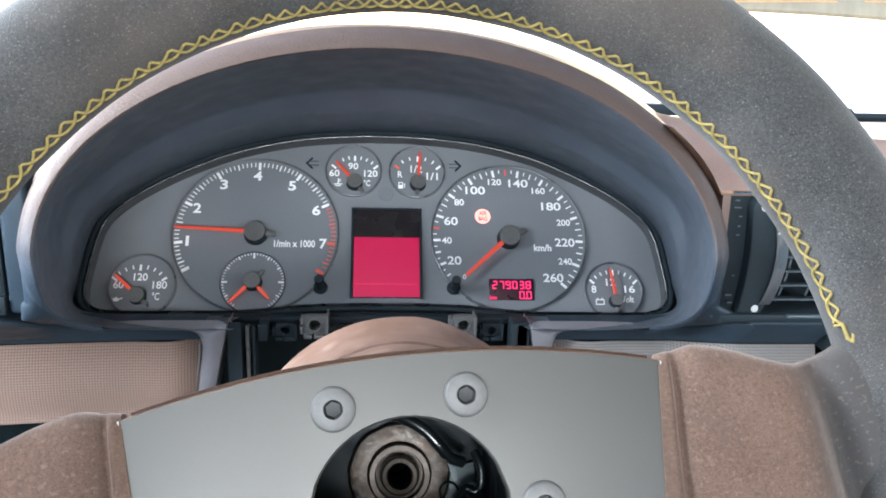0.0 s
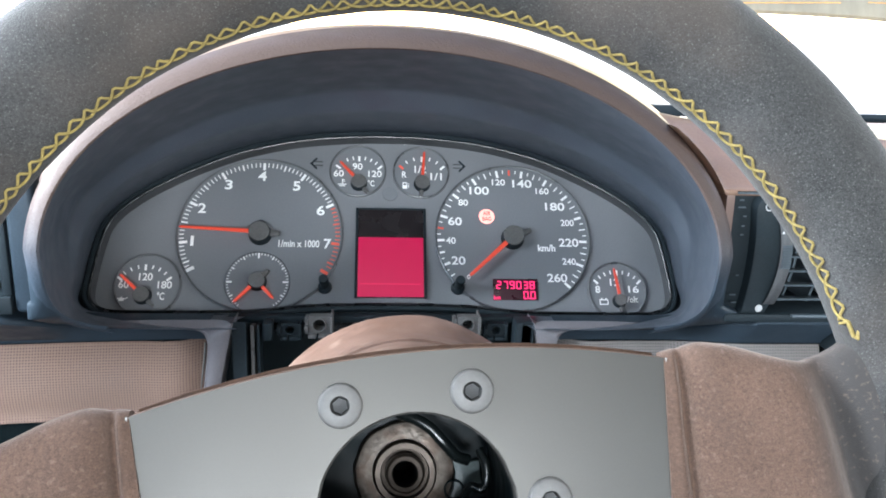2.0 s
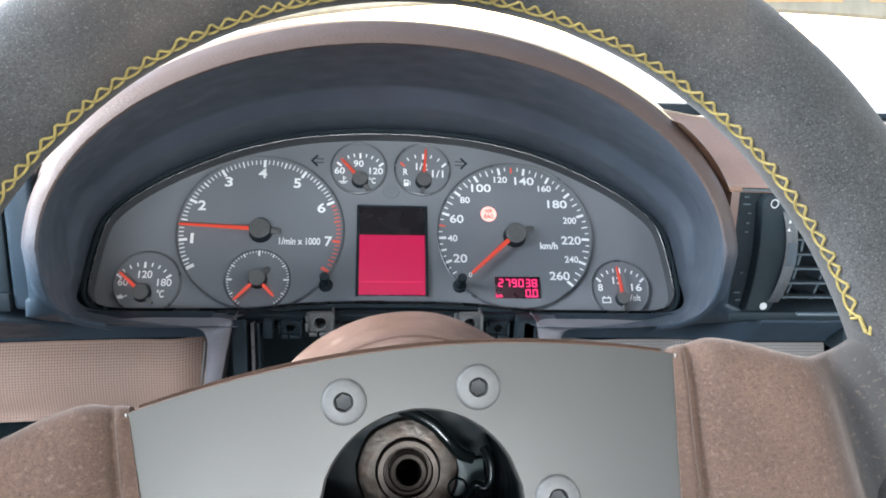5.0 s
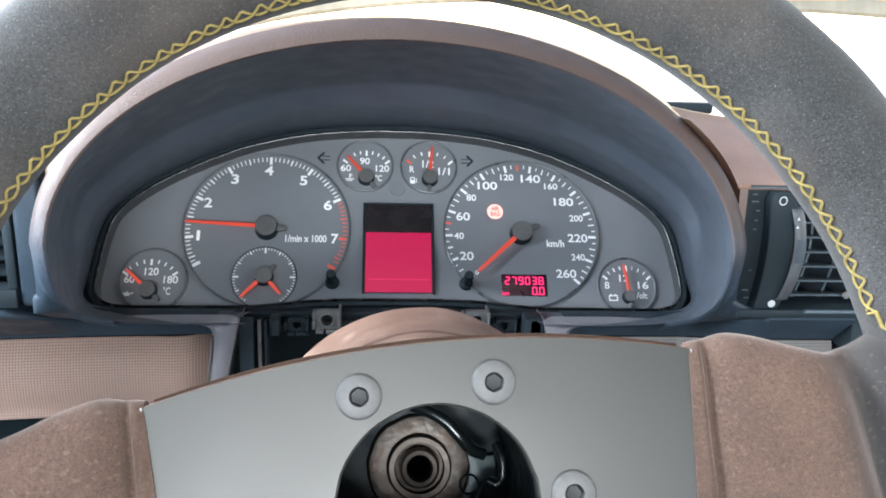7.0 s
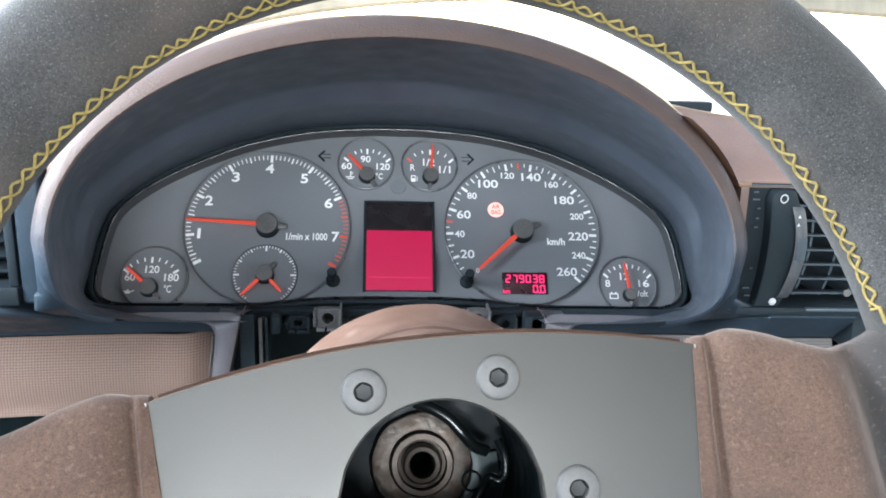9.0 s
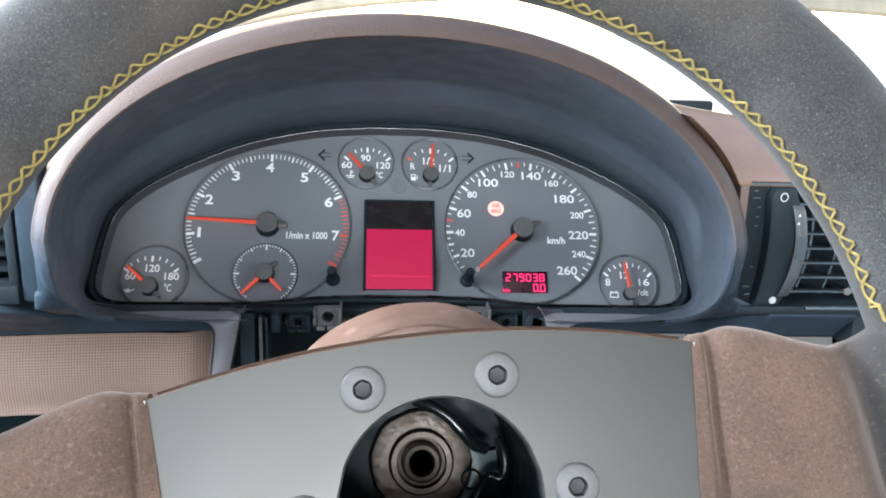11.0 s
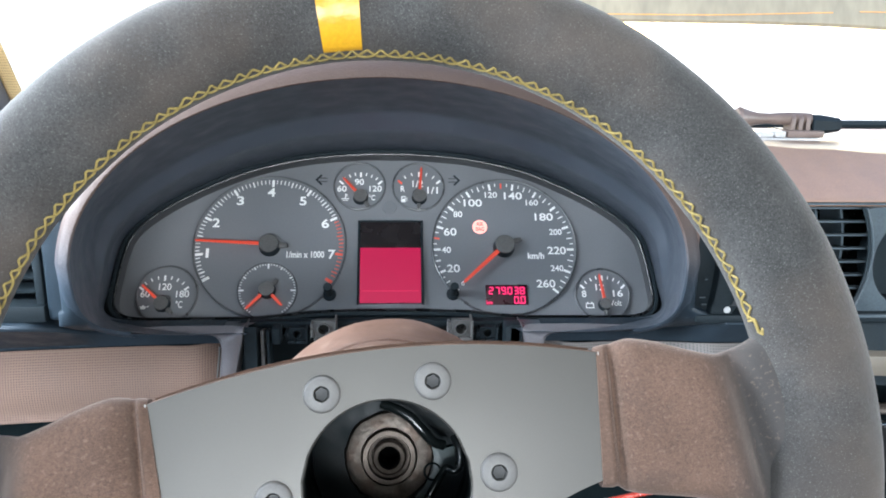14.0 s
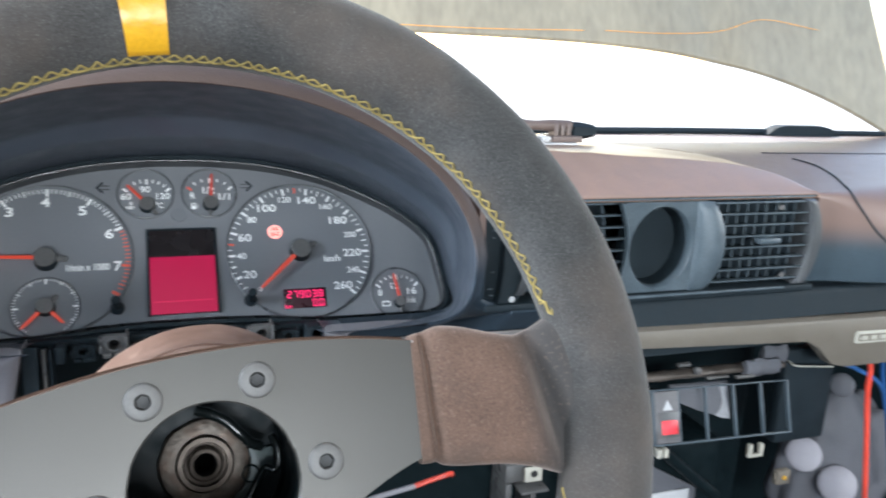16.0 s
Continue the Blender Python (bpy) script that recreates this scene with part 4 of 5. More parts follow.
# the crest over the centre vents: where the flat top turns down to the front slope
CREST = ((0.24, -0.0640, 0.9965), (0.262, -0.0590, 0.9925), (0.285, -0.0550, 0.9890), (0.315, -0.0518, 0.9860), (0.345, -0.0503, 0.9830), (0.362, -0.0505, 0.9817), (0.384, -0.0510, 0.9813), (0.406, -0.0543, 0.9797), (0.454, -0.0591, 0.9778), (0.478, -0.0624, 0.9765),
         (0.502, -0.0673, 0.9745), (0.519, -0.0730, 0.9721), (0.531, -0.0795, 0.9695), (0.5396, -0.0890, 0.9657), (0.546, -0.0995, 0.9612), (0.5485, -0.1070, 0.9592))


def along(table, x):
    """Linear lookup in rows (x, a, b)."""
    for p, q in zip(table, table[1:]):
        if x <= q[0]:
            f = max(0.0, (x - p[0]) / (q[0] - p[0]))
            return [u + (v - u) * f for u, v in zip(p[1:], q[1:])]
    return list(table[-1][1:])


def crested(x):
    ry, rz = along(CREST, x)
    w = ease((x - 0.50) / 0.0485)
    soft = 0.0022 + 0.0090 * (1 - ease((x - 0.26) / 0.09))
    soft = min(soft, (ry + 0.1095) * 0.4 + 0.0004)
    out = []
    out += [(x, y, z) for y, z in TOP[:5]]
    for g in (0.15, 0.3, 0.45, 0.6, 0.75, 0.88):
        y = 0.12 + (ry + soft - 0.12) * g
        f = (0.12 - y) / (0.12 - ry)
        out.append((x, y, 0.963 + (rz - 0.963) * f + w * 0.0058 * math.sin(math.pi * f)))
    back, front = (0.963 - rz) / (0.12 - ry), (rz - 0.9588) / max(0.001, ry + 0.1086)
    for g in (1.0, 0.5, 0.0, -0.5, -1.0):
        h = rz + (back if g > 0 else front) * soft * g - 0.25 * soft * max(0.0, front) * (1 - abs(g)) ** 2
        out.append((x, ry + soft * g, h))
    for g in (0.45, 0.75, 0.93):
        y = (ry - soft) + (-0.1086 - ry + soft) * g
        out.append((x, y, 0.9588 + front * (y + 0.1086) + 0.0006 * math.sin(math.pi * g)))
    out += [(x, y, z) for y, z in arc(-0.1088, 0.9566, 0.0022, 88, 215)] + [(x, -0.095, 0.9540), (x, 0.0, 0.950), (x, 0.46, 0.92)]
    # beside the hood the pad lies on its flank
    flank = 0.931 + 0.1017 * math.sqrt(max(0.0, 1 - ((x - 0.0854) / 0.188) ** 2)) if x < 0.272 else 0.0
    return [(x, y, max(z, flank) if y < 0.05 else z) for x, y, z in out]


stations = [crested(0.2360 + 0.3125 * k / 108) for k in range(109)]
part("top_pad", loft(stations, cap0=True, cap1=True), M_PAD, dash, "padded brown-black top with a crest over the vents")
part("top_pad", along_x(pad, -0.60, -0.1225, 1), M_PAD, dash, "padded brown-black top")
part("top_pad_behind_hood", along_x([(0.46, 0.9415), (0.30, 0.9480), (0.14, 0.9550), (0.14, 0.93), (0.46, 0.90)], -0.1224, 0.2919), M_PAD, dash)
# passenger side: a rounder front
rings = []
for k in range(25):
    x = 0.5487 + 0.7513 * (k / 24) ** 2
    f = max(0.0, min(1.0, (x - 0.5487) / 0.085))
    f = f * f * (3 - 2 * f)
    r = 0.0044 + 0.038 * f
    yc = -0.1109 - 0.020 * f + r
    top = [(x, y, z) for y, z in TOP]
    rings.append(top + [(x, y, z) for y, z in arc(yc, 0.9589 + 0.001 * f - r, r, 88, 178, 10)] + [(x, yc - r, 0.905), (x, yc - r + 0.003, 0.888), (x, yc - r + 0.010, 0.8845), (x, -0.06, 0.8840)])
seam = smooth_path([(0.6389, 0.0162, 0.9664), (0.6400, 0.0064, 0.9657), (0.6403, -0.0053, 0.9649), (0.6372, -0.0189, 0.9639), (0.6218, -0.0509, 0.9616), (0.6075, -0.0724, 0.9606), (0.5878, -0.0993, 0.9597), (0.5820, -0.1116, 0.9556),
                    (0.5838, -0.1167, 0.9493), (0.5880, -0.1196, 0.9431), (0.5928, -0.1218, 0.9366), (0.5991, -0.1239, 0.9297), (0.6070, -0.1262, 0.9230), (0.6180, -0.1290, 0.9120), (0.6250, -0.1300, 0.8950)], 6)
part("flap_line", tube(smooth_path([(0.628, 0.0460, 0.9677), (0.652, 0.0441, 0.9677), (0.692, 0.0440, 0.9677), (0.78, 0.0417, 0.9676), (1.25, 0.0415, 0.9676)], 4), 0.0006, 6), M_BLACK, dash, "thin edge of the airbag flap")
part("seam", tube(seam, 0.0008, 6), M_BLACK, dash, "thin dark seam")
part("passenger_pad", loft(rings, closed=False, cap0=True), M_LITFADE, dash, "rounded padded passenger front, navy black with warm light painted brown above")
part("front_band", along_x([(-0.060, 0.8835), (-0.106, 0.8835)] + arc(-0.110, 0.8785, 0.005, 60, 180, 4) + [(-0.1180, 0.8620), (-0.060, 0.8620)], 0.3445, 1.30), M_BLACK, dash, "dark navy lower band")
strip = [(0.345, 0.8655), (0.60, 0.8600), (1.30, 0.8560), (1.30, 0.8120), (0.590, 0.8185), (0.575, 0.8215), (0.558, 0.8370), (0.545, 0.8435), (0.345, 0.8530)]
tan = part("tan_strip", prism(strip, 0.0, 0.012, 0.002), M_TAN, dash, "plain tan trim strip", m=pose(0, -0.115, 0, 90, 0, 0))
badge = part("badge", prism([(0.5952, 0.8390), (0.6600, 0.8378), (0.6600, 0.8474), (0.5945, 0.8492), (0.5928, 0.8482), (0.5924, 0.8405), (0.5935, 0.8393)], 0.0122, 0.0136, 0.0004), M_CLIP, tan, "pale outlined badge plate")
part("badge_field", prism([(0.5958, 0.8412), (0.6580, 0.8400), (0.6580, 0.8452), (0.5954, 0.8470)], 0.0137, 0.0140), M_TAN, badge)
part("badge_bar", merged(*[box(0.5975 + 0.0100 * k, 0.6045 + 0.0100 * k, 0.8422 - 0.0002 * k, 0.8456 - 0.0002 * k, 0.0141, 0.0146) for k in range(6)]), M_CLIP, badge)
part("strip_lip", along_x([(-0.114, 0.8460), (-0.116, 0.8400), (-0.060, 0.8320), (-0.060, 0.8460)], 0.345, 0.545), M_BLACK, dash)
part("vent_recess_left", box(-0.60, -0.1255, -0.075, -0.065, 0.865, 0.945), M_BLACK, dash)

# ---- vents ----
def slat(x0, x1, z, y, depth, parent, material=M_SLAT, tilt=0):
    return part("slat", box(x0, x1, -depth / 2, depth / 2, -0.0007, 0.0007, 0.0005, 1), material, parent, m=pose(0, y, z, tilt, 0, 0))


UPRIGHT = pose(0, -0.104, 0, 90, 0, 0)
vents = thing("centre_vents", pose(0, -0.006, 0), "black centre air vents with a round empty gauge hole between them", "air vent")
part("backing", box(0.284, 0.546, -0.050, -0.044, 0.884, 0.9550), M_GLOSS, vents)
part("top_rail", box(0.2740, 0.5470, -0.105, -0.060, 0.9555, 0.9580, 0.0008), M_BLACK, vents)
part("top_line", box(0.2745, 0.5430, -0.1062, -0.1052, 0.9562, 0.9572, 0.0003), M_SLAT, vents)
part("bottom_rail", box(0.2740, 0.5500, -0.112, -0.055, 0.8835, 0.8885, 0.0012), M_BLACK, vents)
part("bottom_edge", box(0.3120, 0.5200, -0.1145, -0.1115, 0.8872, 0.8890, 0.0006), M_SLAT, vents)


def bow(z, depth, mid=0.9220, half=0.034):
    return depth * max(0.0, 1 - ((z - mid) / half) ** 2)


zs = [0.8888 + 0.0664 * k / 24 for k in range(25)]
cheek = [(0.2826 + bow(z, 0.0030) + 0.0035 * max(0.0, (z - 0.948) / 0.007) ** 2, z) for z in zs][::-1] + [(0.2965 + bow(z, 0.0095), z) for z in zs]
part("control_cheek", prism(cheek, -0.03, 0.0075, 0.0016), M_BLACK, vents, "black rounded cheek", m=UPRIGHT)
wheel_zs = [0.8945 + 0.0520 * k / 40 for k in range(41)]
part("thumbwheel", loft([[(0.2918 + bow(z, 0.0078) + 0.0066 * u, -0.1118 - 0.0034 * math.sin(math.pi * min(1, max(0, (z - 0.8945) / 0.0520))) ** 0.5 * (1 - 0.35 * (2 * u - 1) ** 2), z) for u in (0.0, 0.12, 0.3, 0.5, 0.7, 0.88, 1.0)] for z in wheel_zs], closed=False), M_RING, vents, "satin grey thumbwheel")
for k in range(15):
    z = 0.9170 + 0.0009 * k
    part("rib", box(-0.0026, 0.0026, -0.0004, 0.0004, -0.00025, 0.00025), M_SLAT, vents, m=pose(0.2951 + bow(z, 0.0078), -0.1154, z))
part("ring_mark", loft([[(0.2905 + r * math.cos(2 * math.pi * k / 24), -0.1118, 0.9508 + r * 1.1 * math.sin(2 * math.pi * k / 24)) for k in range(24)] for r in (0.0017, 0.0023)]), M_DIMWHITE, vents, "small pale ring mark")
for z in (0.9375, 0.9420):
    part("arrow_mark", prism([(-0.0008, -0.0008), (0.0008, -0.0008), (0.0, 0.0009)], 0, 0.0003), M_DIMWHITE, vents, m=pose(0.2985, -0.1158, z, 90, 0, 0))
part("marker_dot", lathe([(0.0001, 0.0008), (0.0020, 0.0006), (0.0023, 0.0)], 16), M_DIMWHITE, vents, "pale marker dot", m=pose(0.2930, -0.1112, 0.8920, 90, 0, 0))
for x, z, w in ((0.2762, 0.9530, 0.0024), (0.2768, 0.9490, 0.0040), (0.2790, 0.9440, 0.0018), (0.2788, 0.9385, 0.0016), (0.2788, 0.9335, 0.0018), (0.2795, 0.9100, 0.0016), (0.2782, 0.8985, 0.0036), (0.2795, 0.8940, 0.0030)):
    part("cheek_mark", box(x - w / 2, x + w / 2, -0.1082, -0.1078, z, z + 0.0008), M_SLAT, vents)
for k in range(8):
    slat(0.3020, 0.3830, 0.8935 + 0.0085 * k, -0.098, 0.009, vents, tilt=-9)
for k in range(4):
    part("vane", loft([[(0.3160 + 0.0165 * k + bow(z, 0.006) + dx, y, z) for dx, y in ((0, -0.090), (0.0014, -0.090), (0.0014, -0.064), (0, -0.064))] for z in zs], cap0=True, cap1=True), M_SLAT, vents)


def holed_plate(x0, x1, z0, z1, cx, cz, ra, rb, h0, h1, n=64, bulge=0.0):
    outer, hole = [], []
    for i in range(n):
        a = 2 * math.pi * (i + 0.5) / n
        c, q = math.cos(a), math.sin(a)
        k = min(((x1 if c > 0 else x0) - cx) / c if abs(c) > 1e-6 else 9, ((z1 if q > 0 else z0) - cz) / q if abs(q) > 1e-6 else 9)
        x, z = cx + k * c, cz + k * q
        outer.append((x + (bow(z, bulge) if c < 0 else 0.0), z))
        hole.append((cx + ra * c, cz + rb * q))
    return loft([[(x, y, h) for x, y in pts] for pts, h in ((outer, h0), (outer, h1), ([(cx + (x - cx) * 1.04, cz + (y - cz) * 1.04) for x, y in hole], h1), (hole, h1 - 0.002), (hole, h0 - 0.003))])


part("gauge_plate", holed_plate(0.3735, 0.4480, 0.8895, 0.9552, 0.4088, 0.9220, 0.0252, 0.0290, 0.0, 0.004, 64, 0.0085), M_SLAT, vents, "grey-black plate with a round hole", m=UPRIGHT)
# Black inner wall paints in the shade of the hole.
part("gauge_tube", loft([[(0.4088 + ra * math.cos(2 * math.pi * k / 48), 0.9220 + rb * math.sin(2 * math.pi * k / 48), h) for k in range(48)] for ra, rb, h in ((0.0253, 0.0291, -0.002), (0.0246, 0.0282, -0.016), (0.0001, 0.0001, -0.017))]), M_BLACK, vents, "empty gauge hole, inner shade painted black", m=UPRIGHT)
for bend, off in ((0.0085, 0.3722), (0.0085, 0.3705)):
    part("plate_rim", loft([[(off + bow(z, bend) + 0.0008 * math.cos(2 * math.pi * k / 10), -0.1085 + 0.0012 * math.sin(2 * math.pi * k / 10), z) for k in range(10)] for z in zs], cap0=True, cap1=True), M_SLAT if off > 0.372 else M_BLACK, vents, "curved vent rim")
part("vent_barrel", loft([[(x + bow(z, b), -0.1085 - d * max(0.0, math.sin(math.pi * (z - 0.8888) / 0.0664)) ** 0.5, z) for x, b, d in ((0.4352, 0.0, -0.006), (0.4355, 0.001, 0.0005), (0.4375, 0.003, 0.0045), (0.4415, 0.007, 0.0080), (0.4460, 0.0095, 0.0085), (0.4475, 0.0105, 0.0070), (0.4479, 0.0105, 0.0), (0.4479, 0.0105, -0.010))] for z in zs], closed=False),
     M_SLAT, vents, "rounded grey barrel end")
for k in range(8):
    slat(0.4500, 0.5392, 0.8935 + 0.0085 * k, -0.105, 0.009, vents, tilt=-9)
for k in range(9):
    part("vane", box(0.4610 + 0.0090 * k, 0.4624 + 0.0090 * k, -0.098, -0.062, 0.8890, 0.9552), M_SLAT, vents)
part("slide_tab", box(0.4890, 0.5080, -0.116, -0.108, 0.9230, 0.9275, 0.0012), M_SLAT, vents)
for x, z in ((0.512, 0.9490), (0.522, 0.8960), (0.336, 0.9490), (0.339, 0.8960)):
    part("screw", lathe([(0.0001, 0.0010), (0.0020, 0.0008), (0.0024, 0.0)], 12), M_STEEL, vents, m=pose(x, -0.1070, z, 90, 0, 0))
end = [(0.5318 + bow(z, 0.0080), z) for z in zs][::-1] + [(0.5410 + bow(z, 0.0110), z) for z in zs]
part("end_cheek", prism(end, -0.03, 0.008, 0.003), M_RING, vents, "rounded end cheek", m=UPRIGHT)

lvent = thing("side_vent", Matrix.Identity(4), "black side air vent beside the instrument hood", "air vent")
part("vent_frame", merged(box(-0.26, -0.1130, -0.112, -0.098, 0.9400, 0.9455, 0.001), box(-0.26, -0.1130, -0.114, -0.098, 0.8850, 0.8950, 0.001), box(-0.1180, -0.1130, -0.112, -0.098, 0.8951, 0.9399, 0.001)), M_BLACK, lvent)
for k in range(5):
    slat(-0.258, -0.1185, 0.9010 + 0.0085 * k, -0.097, 0.012, lvent, M_BLACK, tilt=10)

part("vent_surround", along_x(arc(-0.1065, 0.9541, 0.0044, 88, 180) + [(-0.1118, 0.935), (-0.1128, 0.905), (-0.1150, 0.8860), (-0.098, 0.8850), (-0.098, 0.955)], 0.2690, 0.2735), M_LITFADE, dash, "navy vent surround with warm light painted brown above")
part("vent_side_rail", box(0.2737, 0.2900, -0.1100, -0.095, 0.8855, 0.9575, 0.0012), M_BLACK, dash)
part("vent_surround", box(-0.1125, -0.0975, -0.1120, -0.0990, 0.8850, 0.9600, 0.003, 3), M_DASHNAVY, dash, "navy black vent surround")

# ---- lower trim either side of the column ----
def smooth_path2(pts):
    return [(v.x, v.z) for v in smooth_path([(x, 0.0, z) for x, z in pts], 5)]


def lower_trim(name, s, x_out, perf, label):
    """A perforated panel set into a rounded frame; s: -1 or +1, its side of the column."""
    th = thing(name, Matrix.Identity(4), label, "knee panel")
    x_in = 0.0838 + s * 0.1060
    xs = [x_in + (x_out - x_in) * (k / 60) ** 1.5 for k in range(61)]
    face, panel = [], []
    for x in xs:
        u = abs(x - x_in)
        out = ease((-0.088 - x) / 0.036) if s < 0 else ease((x - 0.262) / 0.034)
        ty, tz = -0.0700 - 0.0480 * out, 0.8618 + 0.0219 * out
        near = 0.0075 * min(2.0, (u / 0.115)) ** 1.5
        by, bz = (-0.0640 - near, 0.8508) if s < 0 else (-0.0670 - 0.033 * out, 0.8520 + 0.0115 * out)
        if out > 0.98:
            ty, tz = -0.1180, 0.8837
        face.append([(x, ty + 0.020, tz + 0.0005), (x, ty + 0.004, tz + 0.0012), (x, ty + 0.0012, tz + 0.0006), (x, ty, tz - 0.0010), (x, ty + 0.0005, tz - 0.0026), (x, by - 0.0012, bz + 0.0022),
                     (x, by - 0.0008, bz + 0.0006), (x, by + 0.001, bz), (x, by + 0.012, bz - 0.001)])
        turn_in = max(0.0, 1 - u / 0.020)
        swell = 0.0016 * math.exp(-((u - 0.026) / 0.010) ** 2)
        panel.append([(x, bz - 0.0008 - 0.0475 * j / 14, -(by + 0.0035 + 0.014 * turn_in ** 2 - swell - 0.0060 * math.sin(math.pi * min(1, j / 14 + 0.12)) ** 0.8 - 0.010 * (j / 14) ** 1.3)) for j in range(15)])
    part("rail", loft(face, closed=False), M_DASHNAVY, th, "rounded navy black rail")
    inside = [q for q in panel if abs(q[0][0] - x_in) > 0.0025]
    part("perforated_panel", loft(inside, closed=False), perf, th, "finely perforated panel", m=pose(0, 0, 0, 90, 0, 0))
    # the frame: an inner edge with one rounded corner, and the band outside it
    edge = [(0.0750, 0.8618), (0.0400, 0.8612), (0.0230, 0.8609), (0.0090, 0.8606), (0.0030, 0.8585), (0.0006, 0.8535), (0.0, 0.8470), (0.0018, 0.8330), (0.0042, 0.8140)]
    rim_out = [(0.0750, 0.8622), (0.0400, 0.8638), (0.0210, 0.8641), (0.0030, 0.8641), (-0.0090, 0.8641), (-0.0136, 0.8632), (-0.0126, 0.8560), (-0.0092, 0.8400), (-0.0040, 0.8140)]
    a, b = smooth_path2(edge), smooth_path2(rim_out)
    X = lambda u: x_in + s * u
    n = len(a)
    band = []
    for i, ((ax, az), (bx, bz)) in enumerate(zip(a, b)):
        g = 1 - ease((i / n - 0.45) / 0.2)
        yb = -0.0655 - 0.0060 * (1 - g)
        band.append([(X(ax + 0.0022 * (1 - g)), -0.0640, az - 0.0022 * g), (X(ax + 0.0006 * (1 - g)), -0.0712, az - 0.0008 * g), (X(ax), -0.0730, az), (X(ax * 0.85 + bx * 0.15), -0.0738, az * 0.85 + bz * 0.15),
                     (X(ax * 0.25 + bx * 0.75), yb - 0.0016, az * 0.25 + bz * 0.75), (X(bx), yb, bz), (X(bx), -0.046, bz - 0.012 * g)])
    part("frame", loft(band, closed=False), M_FRAME, th, "satin frame band, skylight painted in as lavender grey")
    part("edge_trim", tube([(X(0.0040), -0.0612, 0.8475), (X(0.0046), -0.0622, 0.8400), (X(0.0060), -0.0634, 0.8290), (X(0.0080), -0.0650, 0.8150)], 0.0007, 6), M_STEEL, th, "thin bright edge")
    lo, hi = sorted((X(0.002), x_out))
    part("under_panel", box(lo, hi, -0.066, -0.058, 0.70, 0.8030), M_TEAL, th)
    return th


lower_trim("knee_panel", -1, -0.60, M_PERF, "brown perforated knee panel in a navy black surround")
lower_trim("knee_panel", 1, 0.3440, M_PERFG, "grey perforated knee panel in a navy black surround")

# ---- brackets under the cluster ----
def bracket(x0, x1, z0, z1, y, material, label):
    """A moulded tab with a round screw hole, a side wing and a slotted foot."""
    th = thing("cluster_bracket", Matrix.Identity(4), label, "bracket", "brackets under the cluster")
    w = x1 - x0
    cx, cz = x0 + w * 0.55, (z0 + z1) / 2 + 0.001
    r = min(w, z1 - z0) * 0.27
    plate_ob = part("plate", holed_plate(x0 + w * 0.12, x1, z0 + 0.002, z1, cx, cz, r, r, 0.0, 0.005, 32), material, th, m=pose(0, y, 0, 90, 0, 0))
    part("hole_ring", loft([[(cx + q * math.cos(2 * math.pi * k / 32), cz + q * math.sin(2 * math.pi * k / 32), h) for k in range(32)] for q, h in ((r * 1.25, 0.0051), (r * 1.18, 0.0062), (r * 1.02, 0.0062), (r * 0.98, 0.0050))]), material, plate_ob, m=Matrix.Identity(4))
    part("hole_bottom", box(cx - r * 1.1, cx + r * 1.1, y + 0.003, y + 0.005, cz - r * 1.1, cz + r * 1.1), M_GLOSS, th)
    part("wing", merged(box(x0 - 0.0008, x0 + w * 0.10, y - 0.004, y + 0.004, z0 + 0.001, z1 - 0.002, 0.0005), box(x0 - 0.0008, x0 + w * 0.10, y - 0.0065, y - 0.0042, z0 + 0.004, z0 + 0.0075, 0.0004)), material, th)
    part("foot", merged(box(x0 + w * 0.10, x0 + w * 0.42, y - 0.0075, y + 0.004, z0 - 0.0006, z0 + 0.0016, 0.0004), box(x0 + w * 0.52, x1, y - 0.0075, y + 0.004, z0 - 0.0006, z0 + 0.0016, 0.0004)), material, th)
    part("side_wall", box(x1 + 0.0001, x1 + 0.0016, y - 0.0070, y + 0.008, z0 - 0.0006, z1, 0.0004), material, th)
    return th


bracket(0.0345, 0.0495, 0.8500, 0.8635, -0.052, M_BRACKET, "grey plastic screw bracket under the cluster")
bracket(0.1275, 0.1425, 0.8500, 0.8635, -0.052, M_BRACKET, "grey plastic screw bracket under the cluster")
bracket(0.0170, 0.0300, 0.8470, 0.8570, -0.048, M_BLACK, "small black screw bracket under the cluster")
bracket(0.1475, 0.1605, 0.8470, 0.8570, -0.048, M_BLACK, "small black screw bracket under the cluster")
carrier = thing("cluster_carrier", Matrix.Identity(4), "black plastic carrier behind the brackets under the cluster", "carrier")
part("beam", box(0.005, 0.165, -0.030, -0.012, 0.842, 0.852, 0.002), M_GLOSS, carrier)
part("apron", box(-0.008, 0.176, -0.046, -0.038, 0.8545, 0.8590, 0.001), M_BLACK, carrier, "black apron under the bezel")
part("strip", box(0.050, 0.127, -0.040, -0.028, 0.8530, 0.8575, 0.001), M_BRACKET, carrier)
for x0, x1 in ((-0.0092, -0.0010), (0.1690, 0.1765)):
    part("cheek", along_x([(-0.066, 0.78), (-0.066, 0.8630), (-0.030, 0.8480), (-0.030, 0.78)], x0, x1), M_BLACK, carrier)
part("guide", along_x([(-0.060, 0.79), (-0.062, 0.8590), (-0.050, 0.8560), (-0.048, 0.79)], 0.0012, 0.0032), M_HUB, carrier)
part("guide", along_x([(-0.060, 0.79), (-0.062, 0.8590), (-0.050, 0.8560), (-0.048, 0.79)], 0.0052, 0.0066), M_BLACK, carrier)
part("clip", box(0.1650, 0.1765, -0.066, -0.052, 0.835, 0.8625, 0.0015), M_BLACK, carrier, "matt black clip")
part("clip", box(0.0080, 0.0140, -0.060, -0.048, 0.848, 0.8590, 0.0010), M_BLACK, carrier)

